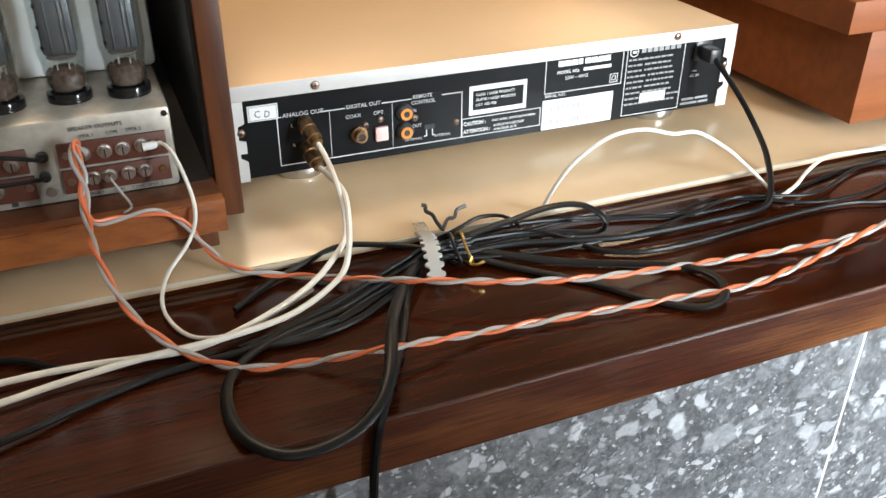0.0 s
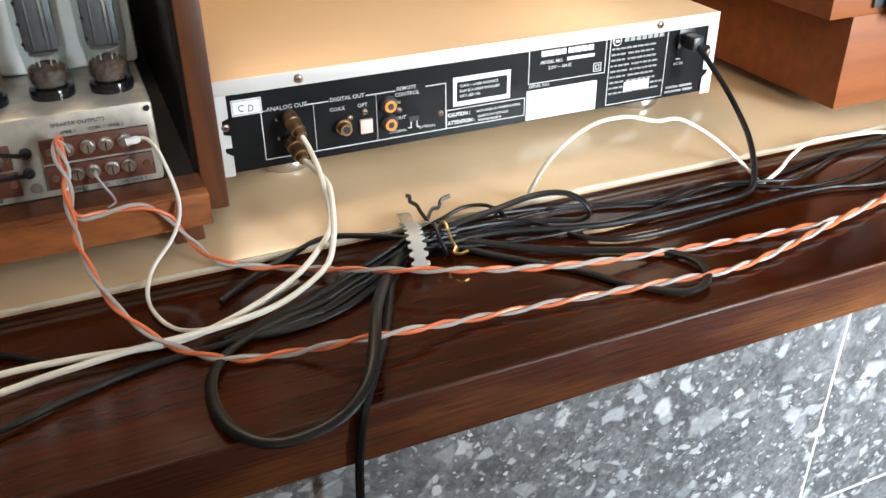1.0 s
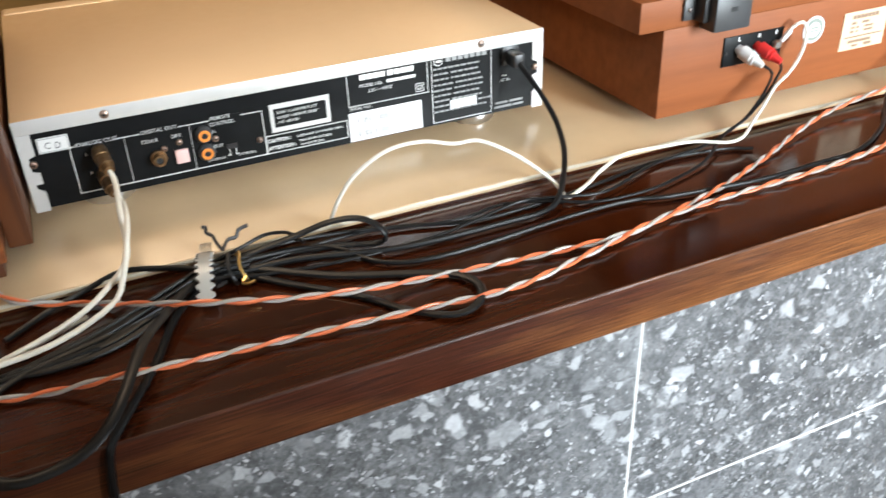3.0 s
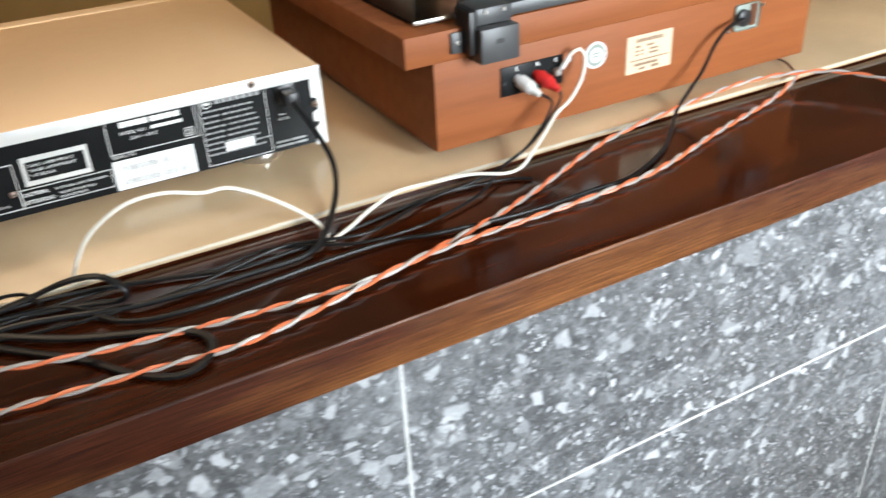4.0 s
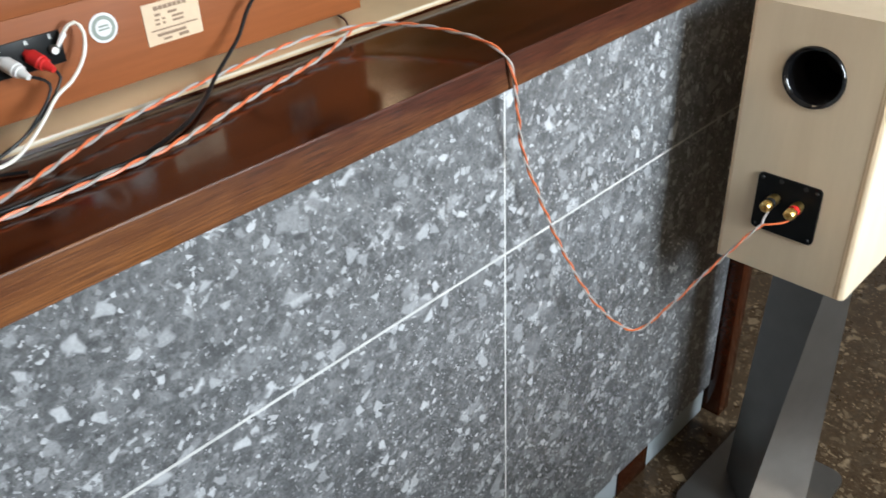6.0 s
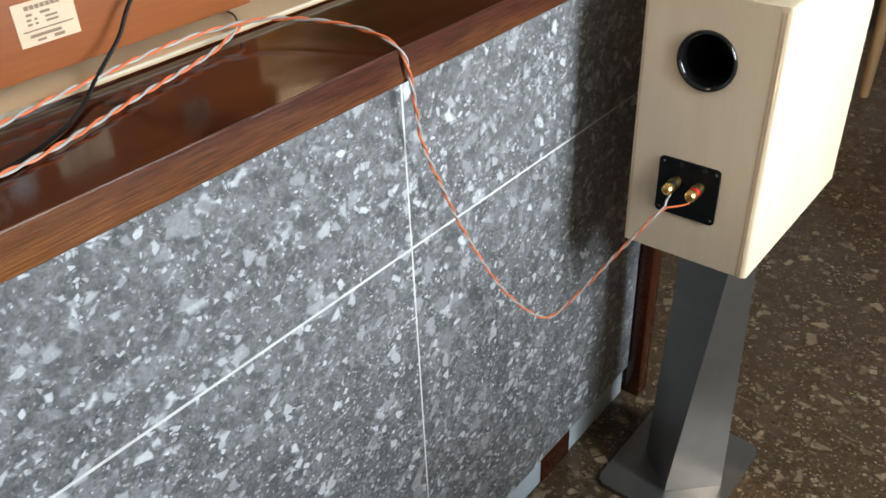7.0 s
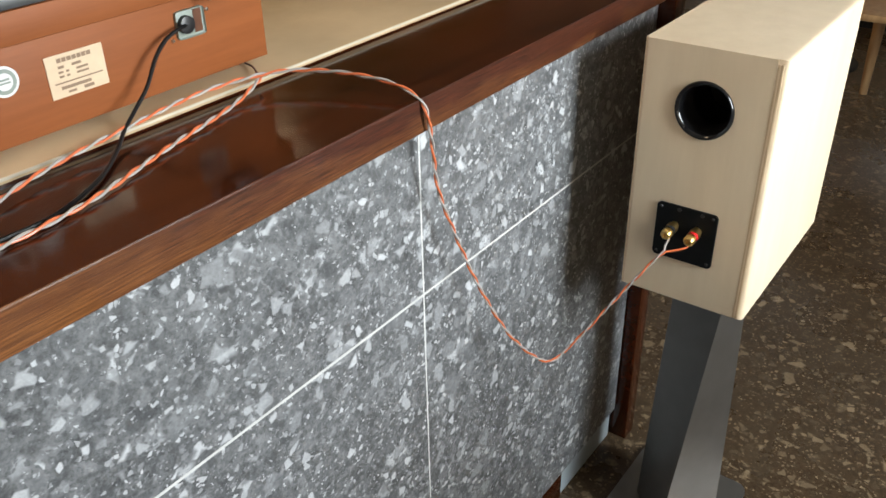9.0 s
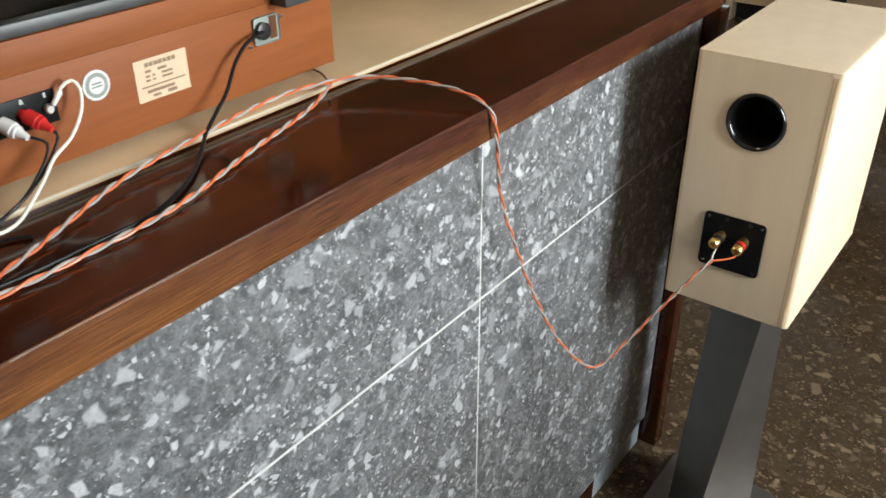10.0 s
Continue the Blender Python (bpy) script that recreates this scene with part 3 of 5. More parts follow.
lettering(panel, "SHOCK HAZARD. DO NOT REMOVE SCREWS.", 0.207, 0.0003, 0.0278, 0.0027, WHITEPRINT, squeeze=0.72)
lettering(panel, "RISQUE DE CHOC ELECTRIQUE.", 0.209, 0.0003, 0.0234, 0.0027, WHITEPRINT, squeeze=0.72)
lettering(panel, "NE PAS ENLEVER LES VIS.", 0.209, 0.0003, 0.0199, 0.0027, WHITEPRINT, squeeze=0.72)
bc = part("barcode_label", bm_box(0.253, 0.32, 0.0003, 0.0008, 0.0128, 0.0385), PAPER, panel, "white barcode label")
rnd = random.Random(3)
rows, x = [], 0.259
while x < 0.315:
    w = rnd.choice((0.0004, 0.0007, 0.0011))
    rows += [(x, x + w, 0.0165, 0.005)] + ([(x, x + w, 0.0285, 0.0048)] if x < 0.301 else [])
    x += w + rnd.choice((0.0006, 0.0009, 0.0012))
bars(bc, rows, GREYPRINT, 0.0002, "barcode")
outline(panel, 0.254, 0.327, 0.044, 0.073, WHITEPRINT, 0.0005)
bars(panel, [(0.2655 + 0.0062 * i, 0.2655 + 0.0062 * i + (0.0054 if i != 3 else 0.004), 0.0658, 0.0046) for i in range(8)], WHITEPRINT, name="brand_bars")
lettering(panel, "MODEL NO.", 0.2645, 0.0003, 0.0597, 0.0039, WHITEPRINT)
bars(panel, [(0.2895, 0.3155, 0.0599, 0.0026)], WHITEPRINT)
outline(panel, 0.3155, 0.323, 0.0462, 0.0537, WHITEPRINT, 0.0005)
outline(panel, 0.3173, 0.3212, 0.048, 0.0519, WHITEPRINT, 0.0005)
outline(panel, 0.3305, 0.3885, 0.0138, 0.0755, WHITEPRINT, 0.0005)
part("approval_mark", bm_lathe([(0, 0.0042), (0.0003, 0.0042)], (0.3372, 0.0008, 0.0698), (0, -1, 0), 20), WHITEPRINT, panel)
part("approval_mark_field", bm_lathe([(0, 0.0034), (0.0003, 0.0034)], (0.3372, 0.0005, 0.0698), (0, -1, 0), 20), BLACKPANEL, panel)
part("approval_glyph", bm_box(0.3352, 0.3392, -0.0001, 0.0002, 0.0688, 0.0708), WHITEPRINT, panel)
rows = []
for i in range(7):
    rows.append((0.3445 + 0.0058 * i, 0.3445 + 0.0058 * i + 0.0043, 0.0682, 0.0036))
for r in range(9):
    z = 0.0618 - 0.0049 * r
    x = 0.3325
    while x < (0.3835 if r > 6 else 0.376):
        w = rnd.uniform(0.0018, 0.0055)
        rows.append((x, x + w, z + 0.0004, 0.0015))
        x += w + (0.0028 if 0.346 < x + w < 0.351 else 0.0011)
bars(panel, rows, GREYPRINT)
part("approval_sticker", bm_box(0.3475, 0.373, 0.0001, 0.0004, 0.0245, 0.0325), PAPER, panel, "small white sticker")
bars(panel, [(0.3925, 0.405, 0.0195, 0.002), (0.4065, 0.42, 0.0195, 0.002), (0.3915, 0.409, 0.0155, 0.002), (0.4105, 0.421, 0.0155, 0.002)], GREYPRINT)
lettering(panel, "~", 0.3985, 0.0003, 0.0435, 0.009, WHITEPRINT)
# sockets
for z in (0.0495, 0.0305):
    part("output_jack", bm_lathe([(0, 0.0055), (0.004, 0.0055), (0.004, 0.0042), (0.009, 0.0042)], (0.0545, 0.001, z), (0, -1, 0)), BRASS, panel)
jack = part("coaxial_jack", bm_lathe([(0, 0.0062), (0.003, 0.0062), (0.003, 0.0046), (0.009, 0.0046), (0.009, 0.003), (0.004, 0.003)], (0.0955, 0.001, 0.0345), (0, -1, 0)), BRASS, panel, "gold-plated jack")
part("jack_core", bm_lathe([(0.003, 0.0028), (0.0085, 0.0026)], (0.0955, 0.001, 0.0345), (0, -1, 0)), BLACK, jack)
part("optical_port", bm_box(0.1085, 0.1185, -0.002, 0.001, 0.0265, 0.0378, 0.0006), PINK, panel, "pink optical port shutter")
for z in (0.0465, 0.0313):
    j = part("remote_jack", bm_lathe([(0, 0.0056), (0.004, 0.0056), (0.0042, 0.0046), (0.0065, 0.0046), (0.0065, 0.0026), (0.002, 0.0028)], (0.1325, 0.001, z), (0, -1, 0)), ORANGE, panel, "orange remote jack")
    part("jack_collar", bm_lathe([(0, 0.0068), (0.003, 0.0068), (0.0045, 0.0058), (0.0052, 0.005)], (0.1325, 0.001, z), (0, -1, 0)), HINGEGREY, j)
    part("jack_core", bm_lathe([(0.0015, 0.0026), (0.0062, 0.0022)], (0.1325, 0.001, z), (0, -1, 0)), BLACK, j)
part("mains_inlet", bm_box(0.3985, 0.4155, -0.001, 0.001, 0.055, 0.0725, 0.001), BLACK, panel)

cd.location.z += 0.001

# ---- valve amplifier in a wooden case ----
amp = thing("valve_amplifier", (-0.28, 0.1, 0.0), "old valve amplifier in an open-backed worn wooden case", "amplifier")
AL = -0.56
part("bottom_board", bm_box(AL, -0.021, -0.074, 0.28, 0.0195, 0.0405, 0.0015), CASEWOOD, amp)
lip = bm_worn(AL, -0.0205, -0.0845, -0.0742, 0.0185, 0.0415, 0.0035)
part("front_lip", lip, LIPWOOD, amp, "worn bare orange-brown board edge")
side = part("side_panel", bm_box(-0.0205, -0.004, -0.052, 0.28, 0.0125, 0.27, 0.0015), CASEWOOD, amp, "red-brown side panel")
part("side_panel", bm_box(AL - 0.02, AL, -0.052, 0.28, 0.0125, 0.27, 0.0015), CASEWOOD, amp)
part("front_panel", bm_box(AL, -0.0207, 0.262, 0.28, 0.041, 0.2495), CASEWOOD, amp)
for x in (-0.034, AL + 0.02):
    part("foot", bm_box(x - 0.011, x + 0.009, -0.068, -0.046, 0.0, 0.0193, 0.0015), CASEWOOD, amp)
    part("foot", bm_box(x - 0.011, x + 0.009, 0.24, 0.262, 0.0, 0.0193, 0.0015), CASEWOOD, amp)
# thin black sheets make the inside of the case darker
part("inner_black_sheet", bm_box(-0.0235, -0.0208, -0.046, 0.257, 0.0412, 0.2495), BLACK, amp, "black sheet on the inside of the case side")
part("inner_black_sheet", bm_box(AL + 0.001, -0.0238, -0.0488, 0.257, 0.0405, 0.0407), BLACK, amp)
part("inner_black_sheet", bm_box(AL + 0.001, -0.021, 0.2575, 0.2618, 0.041, 0.2495), BLACK, amp)
chas = part("chassis", bm_box(-0.53, -0.0425, -0.05, 0.2, 0.0408, 0.0955, 0.003), CHASSIS, amp, "aged grey metal chassis")
for i in range(5):
    x = -0.085 - 0.098 * i
    part("transformer_cover", bm_box(x - 0.045, x + 0.045, 0.032 + 0.0005 * i, 0.15, 0.0958, 0.2, 0.004), TRAFO, amp, "white enamelled transformer cover")


def valve(x, y):
    """A glass valve on a black base: metal plates and top getter inside the bulb."""
    v = part("valve_base", bm_lathe([(0, 0.0136), (0.0045, 0.0138), (0.006, 0.0132), (0.0064, 0.0122)], (x, y, 0.0956)), GLOSSBLACK, amp, "black valve base")
    z = 0.1022
    outer = [(0, 0.0112), (0.004, 0.0126), (0.014, 0.0126), (0.02, 0.0134), (0.025, 0.0144), (0.07, 0.0144), (0.082, 0.012), (0.09, 0.0062), (0.094, 0.002)]
    shell = bm_lathe(outer, (x, y, z), seg=28)
    hollow = bm_lathe([(h + 0.0005 if h < 0.05 else h - 0.0006, max(0.0005, r - 0.0007)) for h, r in outer], (x, y, z), seg=28)
    bmesh.ops.recalc_face_normals(hollow, faces=hollow.faces)
    bmesh.ops.reverse_faces(hollow, faces=hollow.faces)
    keep = bpy.data.meshes.new("hollow")
    hollow.to_mesh(keep)
    hollow.free()
    bulb = part("bulb", shell, GLASS, v, "clear glass bulb")
    inside = bmesh.new()
    inside.from_mesh(bulb.data)
    n = len(inside.faces)
    bmesh.ops.translate(inside, verts=inside.verts, vec=place_of(v))
    inside.from_mesh(keep)
    bmesh.ops.translate(inside, verts=inside.verts, vec=-place_of(v))
    inside.to_mesh(bulb.data)
    inside.free()
    bpy.data.meshes.remove(keep)
    smooth(bulb.data)
    anode = part("anode_plate", bm_box(x - 0.0102, x + 0.0102, y - 0.0052, y + 0.0052, z + 0.0225, z + 0.0635, 0.0025), STEELDARK, v, "dark grey metal plate")
    for k in (-0.0045, 0.0035, 0.0062):
        part("anode_rib", bm_box(x + k - 0.0006, x + k + 0.0006, y - 0.0061, y - 0.0053, z + 0.023, z + 0.063, 0.0003), STEELDARK, anode)
    part("mica_disc", bm_lathe([(0, 0.0088), (0.0005, 0.0088)], (x, y, z + 0.0205)), PALEMICA, v, "pale mica disc")
    part("mica_disc", bm_lathe([(0, 0.0115), (0.0008, 0.0115)], (x, y, z + 0.0655)), PALEMICA, v)
    part("getter", bm_lathe([(0, 0.0095), (0.012, 0.0088), (0.018, 0.004)], (x, y, z + 0.069)), MICA, v, "dark brown getter patch")
    part("glass_stem", bm_lathe([(0.0, 0.0098), (0.004, 0.0114), (0.0105, 0.0113), (0.0125, 0.0095), (0.014, 0.005)], (x, y, z + 0.0008)), MICA, v)
    bm = bmesh.new()
    for k in range(6):
        a = k * math.pi / 3
        bm_tube([Vector((x + 0.006 * math.cos(a), y + 0.006 * math.sin(a), z + 0.001)), Vector((x + 0.007 * math.cos(a), y + 0.007 * math.sin(a), z + 0.0195))], 0.0005, seg=5, bm=bm)
    part("lead_wires", bm, STEEL, v)
    bm = bmesh.new()
    for k in range(3):
        bm_lathe([(0, 0.0014), (0.0003, 0.0014)], (x - 0.0094, y - 0.0112, z + 0.03 + 0.0125 * k), (-0.64, -0.77, 0), 8, bm=bm)
    part("printed_dots", bm, BLACK, v)


PALEMICA = speckled("pale_mica", (0.3, 0.26, 0.23), 0.3, amount=0.25, scale=150)
MICA = speckled("brown_getter_mica", (0.1, 0.062, 0.046), 0.22, amount=0.6, scale=320, relief=0.6)
STEELDARK = speckled("grey_anode_metal", (0.15, 0.155, 0.165), 0.45, metal=0.6, amount=0.15, scale=90)
for x, y in ((-0.0625, -0.016), (-0.0985, -0.014), (-0.138, -0.017), (-0.178, -0.016)):
    valve(x, y)
Y = -0.0505
for x0, x1, z0, z1 in ((-0.112, -0.0475, 0.0648, 0.0805), (-0.112, -0.0475, 0.0472, 0.0628), (-0.2, -0.129, 0.0648, 0.0805), (-0.2, -0.1275, 0.0472, 0.0628)):
    part("terminal_strip", bm_box(x0, x1, Y - 0.0025, Y, z0, z1, 0.0006), BROWNPAX, chas, "brown terminal strip")
for x, z in ((-0.0975, 0.0728), (-0.085, 0.0728), (-0.0744, 0.0728), (-0.0628, 0.0732), (-0.0945, 0.056), (-0.085, 0.056), (-0.0735, 0.056), (-0.0635, 0.056), (-0.138, 0.072), (-0.15, 0.056)):
    part("terminal_washer", bm_lathe([(0, 0.0046), (0.001, 0.0046)], (x, Y - 0.0024, z), (0, -1, 0), 16), STEEL, chas)
    s = part("terminal_screw", bm_lathe([(0, 0.0034), (0.002, 0.0036), (0.0036, 0.003)], (x, Y - 0.0033, z), (0, -1, 0), 16), STEEL, chas)
    part("slot", bm_box(x - 0.0004, x + 0.0004, Y - 0.0073, Y - 0.0066, z - 0.0028, z + 0.0028), BLACK, s)
for x, z in ((-0.1075, 0.0728), (-0.1075, 0.0552), (-0.0522, 0.0728), (-0.0522, 0.0552), (-0.1325, 0.0728), (-0.1315, 0.0552)):
    part("rivet", bm_lathe([(0, 0.0026), (0.0008, 0.0022)], (x, Y - 0.0025, z), (0, -1, 0), 12), BRASS if x > -0.06 else COPPER, chas)
for x, z in ((-0.1207, 0.0735), (-0.1215, 0.0605)):
    part("grommet", bm_lathe([(0, 0.0036), (0.0016, 0.0036), (0.002, 0.003)], (x, Y, z), (0, -1, 0), 16), BLACK, chas)
part("chassis_screw", bm_lathe([(0, 0.0036), (0.0012, 0.003)], (-0.1197, Y, 0.0495), (0, -1, 0), 16), STEEL, chas)
part("chassis_screw", bm_lathe([(0, 0.002), (0.0012, 0.0015)], (-0.046, Y, 0.091), (0, -1, 0), 12), BLACK, chas)
for body, x, z, s in (("SPEAKER OUTPUTS", -0.1035, 0.0872, 0.0037), ("SPKR 1", -0.0985, 0.0823, 0.0031), ("COM.", -0.0825, 0.0823, 0.0031), ("SPKR 2", -0.0705, 0.0823, 0.0031),
                      ("SPKR 1", -0.099, 0.0432, 0.0031), ("COM.", -0.0845, 0.0432, 0.0031), ("COM.", -0.073, 0.0432, 0.0031), ("SPKR 2", -0.063, 0.0432, 0.0031)):
    lettering(chas, body, x, Y - 0.0001, z, s, PENCIL)
bars(chas, [(-0.155, -0.147, 0.083, 0.003), (-0.144, -0.14, 0.0435, 0.0025)], PENCIL, Y - 0.0001)


def cord(name, points, radius, material, label, category="cable", flat=1.0, group="cables on the counter"):
    ob = part(name, bm_tube(smooth_path(points), radius, flat), material)
    return tagged(ob, label, category, group)


cord("amplifier_lead", [(-0.1207, -0.052, 0.0735), (-0.123, -0.062, 0.0765), (-0.135, -0.07, 0.083), (-0.155, -0.072, 0.087), (-0.19, -0.07, 0.088)], 0.0014, RUBBER, "thin black lead leaving a grommet of the amplifier")
cord("amplifier_lead", [(-0.1215, -0.052, 0.0605), (-0.124, -0.062, 0.0635), (-0.135, -0.068, 0.066), (-0.16, -0.068, 0.066), (-0.2, -0.066, 0.066)], 0.0014, RUBBER, "thin black lead leaving a grommet of the amplifier")
cord("terminal_lead", [(-0.085, -0.0575, 0.056), (-0.0825, -0.064, 0.0535), (-0.0795, -0.0675, 0.0485), (-0.077, -0.069, 0.0445), (-0.076, -0.071, 0.0424), (-0.0765, -0.078, 0.0428), (-0.081, -0.0825, 0.0427)], 0.0009, GREYWIRE, "thin grey lead hanging from a terminal screw")

# ---- turntable ----
tt = thing("turntable", (0.74, 0.15, 0.0), "red-brown wooden turntable with smoked lid and rear sockets", "turntable")
TY = -0.076
part("plinth", bm_box(0.5135, 0.969, TY, 0.35, 0.009, 0.0895, 0.0005), VENEER, tt, "red-brown veneered plinth")
part("top_slab", bm_box(0.4875, 0.99, TY - 0.0001, 0.365, 0.0896, 0.116, 0.0005), VENEER, tt, "red-brown veneered top slab")
for x, y in ((0.56, -0.02), (0.92, -0.02), (0.56, 0.29), (0.92, 0.29)):
    part("foot", bm_lathe([(0, 0.021), (0.0088, 0.02)], (x, y, 0.0)), BLACK, tt)
deck = part("deck_plate", bm_box(0.51, 0.97, -0.04, 0.34, 0.1162, 0.119, 0.001), BLACKPANEL, tt)
part("platter", bm_lathe([(0, 0.15), (0.016, 0.155), (0.02, 0.15)], (0.71, 0.15, 0.1195), seg=48), STEEL, tt)
lid = bm_box(0.508, 0.97, -0.056, 0.34, 0.1195, 0.185, 0.003)
inner = bmesh.ops.create_cube(lid, size=1.0)
for v in inner["verts"]:
    v.co = (0.739 + v.co.x * 0.456, 0.142 + v.co.y * 0.39, 0.149 + v.co.z * 0.064)
bmesh.ops.reverse_faces(lid, faces=list({f for v in inner["verts"] for f in v.link_faces}))
lidob = part("lid", lid, SMOKED, tt, "smoked acrylic lid")
part("lid_edge", bm_box(0.507, 0.971, -0.0585, -0.0562, 0.119, 0.1225, 0.0004), STEEL, tt, "pale lower edge of the lid")
part("lid_rail", bm_box(0.58, 0.93, -0.0745, -0.0588, 0.1165, 0.1275, 0.0015), HINGEGREY, tt, "charcoal hinge rail")
for hx in (0.548, 0.885):
    hinge = part("hinge", bm_box(hx, hx + 0.038, TY - 0.022, TY - 0.001, 0.0872, 0.117, 0.0015), HINGEGREY, tt, "charcoal plastic lid hinge")
    part("hinge_top", bm_box(hx + 0.001, hx + 0.037, TY - 0.012, TY + 0.02, 0.1172, 0.132, 0.002), HINGEGREY, hinge)
    part("hinge_cheek", bm_box(hx - 0.006, hx - 0.0003, TY - 0.014, TY + 0.012, 0.0945, 0.131, 0.001), BLACK, hinge)
    part("hinge_tab", bm_box(hx - 0.018, hx - 0.0065, TY - 0.003, TY - 0.0008, 0.0955, 0.1135, 0.0006), HINGEGREY, hinge)
    screw(hinge, hx - 0.012, TY - 0.0032, 0.1045, 0.0022, STEEL)
    for k in (0.01, 0.028):
        part("hinge_screw", bm_lathe([(0, 0.002), (0.0012, 0.0016)], (hx + k, TY - 0.0122, 0.1285), (0, -1, 0), 10), STEEL, hinge)
    part("moulded_mark", bm_box(hx + 0.015, hx + 0.022, TY - 0.0224, TY - 0.0219, 0.1035, 0.1075), BLACK, hinge)
sock = part("socket_panel", bm_box(0.5795, 0.6465, TY - 0.0018, TY - 0.0002, 0.0455, 0.0725, 0.0004), BLACKPANEL, tt, "black socket panel")
for body, x in (("L", 0.5945), ("R", 0.6165), ("E", 0.6365)):
    lettering(sock, body, x, TY - 0.002, 0.0675, 0.0052, WHITEPRINT, bold=0.0001)
for x in (0.5825, 0.6435):
    part("rivet", bm_lathe([(0, 0.0018), (0.0008, 0.0014)], (x, TY - 0.0018, 0.058), (0, -1, 0), 10), BLACK, sock)
part("seal", bm_lathe([(0, 0.0128), (0.0006, 0.0128)], (0.6845, TY - 0.0002, 0.0635), (0, -1, 0), 32), GREYPLUG, tt, "round pale sticker")
part("seal_ring", bm_lathe([(0, 0.0105), (0.0004, 0.0105)], (0.6845, TY - 0.0007, 0.0635), (0, -1, 0), 32), GREENMARK, tt)
part("seal_core", bm_lathe([(0, 0.0072), (0.0004, 0.0072)], (0.6845, TY - 0.001, 0.0635), (0, -1, 0), 32), GREYPLUG, tt)
bars(tt, [(0.680, 0.689, 0.0645, 0.0016), (0.6795, 0.6895, 0.0618, 0.0014)], GREENMARK, TY - 0.0016)
lab = part("rating_label", bm_box(0.7215, 0.7775, TY - 0.0008, TY - 0.0002, 0.0355, 0.0725), CREAMLABEL, tt, "cream rating label")
rows = [(0.7325 + 0.0048 * i, 0.7325 + 0.0048 * i + 0.0039, 0.0655, 0.0036) for i in range(7)]
rows += [(0.7325, 0.738, 0.0604, 0.0022), (0.7455, 0.7545, 0.0604, 0.0022)]
for r in range(2):
    rows += [(0.732, 0.7365, 0.0563 - 0.0038 * r, 0.0018), (0.739, 0.742, 0.0563 - 0.0038 * r, 0.0018), (0.749, 0.7605, 0.0563 - 0.0038 * r, 0.0018)]
rows += [(0.7265, 0.7735, 0.0475, 0.0012), (0.7315, 0.7605, 0.0423, 0.0026), (0.737, 0.745, 0.0382, 0.002), (0.7525, 0.7625, 0.038, 0.0028)]
bars(lab, rows, BROWNINK, TY - 0.001)
rec = part("mains_recess", bm_box(0.858, 0.892, TY - 0.0012, TY - 0.0002, 0.0525, 0.0795, 0.003), GREENMARK, tt, "grey mains socket plate")
part("recess_side", bm_box(0.8795, 0.889, TY - 0.0016, TY - 0.0008, 0.0555, 0.0775), CASEWOOD, rec)
part("mains_socket", bm_lathe([(0, 0.0085), (0.005, 0.0085), (0.006, 0.006)], (0.8685, TY - 0.0012, 0.066), (0, -1, 0)), BLACK, rec)
screw(rec, 0.853, TY - 0.0006, 0.0535, 0.0018, STEEL)
screw(rec, 0.897, TY - 0.0006, 0.074, 0.0018, STEEL)

# ---- cables ----


def twisted(points, label, r=0.00125, pitch=0.046):
    """Two insulated wires wound round each other along a path."""
    path = smooth_path(points, 0.0025)
    ob = thing("speaker_cable", points[0], label, "cable", "cables on the counter")
    strands = ([], [])
    side, run = None, 0.0
    for i, p in enumerate(path):
        t = (path[min(i + 1, len(path) - 1)] - path[max(i - 1, 0)]).normalized()
        if side is None:
            side = t.cross(Vector((0, 0, 1))) if abs(t.z) < 0.95 else t.cross(Vector((0, 1, 0)))
        side = (side - t * side.dot(t)).normalized()
        up = side.cross(t)
        if i:
            run += (p - path[i - 1]).length
        a = 2 * math.pi * run / pitch + 1.1 * noise.noise((run * 9, 0.3, 0.1))
        d = (side * math.cos(a) + up * math.sin(a)) * r * 1.02
        strands[0].append(p + d)
        strands[1].append(p - d)
    part("orange_strand", bm_tube(strands[0], r, seg=7), ORANGEWIRE, ob, "orange insulated wire")
    part("grey_strand", bm_tube(strands[1], r, seg=7), GREYWIRE, ob, "grey insulated wire")
    return ob


twisted([(-0.0975, -0.058, 0.0735), (-0.0985, -0.064, 0.083), (-0.1015, -0.067, 0.086), (-0.103, -0.073, 0.077), (-0.1, -0.082, 0.061), (-0.101, -0.09, 0.049), (-0.097, -0.093, 0.0445), (-0.085, -0.09, 0.0435), (-0.062, -0.089, 0.043), (-0.047, -0.09, 0.032), (-0.036, -0.094, 0.014), (-0.02, -0.111, 0.004), (0.025, -0.124, -0.004),
         (0.087, -0.175, 0.008), (0.164, -0.198, 0.004), (0.248, -0.201, -0.004), (0.34, -0.211, -0.004), (0.395, -0.214, -0.002), (0.488, -0.189, -0.004), (0.557, -0.164, -0.004), (0.659, -0.125, 0.0), (0.752, -0.111, 0.004), (0.855, -0.1, 0.006), (0.92, -0.118, 0.009), (0.953, -0.148, 0.01),
         (0.975, -0.2, 0.008), (0.984, -0.245, 0.002), (0.988, -0.268, -0.012), (0.994, -0.272, -0.04), (1.007, -0.27, -0.109), (1.028, -0.272, -0.165), (1.072, -0.28, -0.267), (1.127, -0.295, -0.369), (1.187, -0.315, -0.436), (1.225, -0.335, -0.418), (1.262, -0.372, -0.355), (1.285, -0.405, -0.3), (1.296, -0.418, -0.282)],
        "orange and grey twisted speaker cable from the amplifier to the loudspeaker")
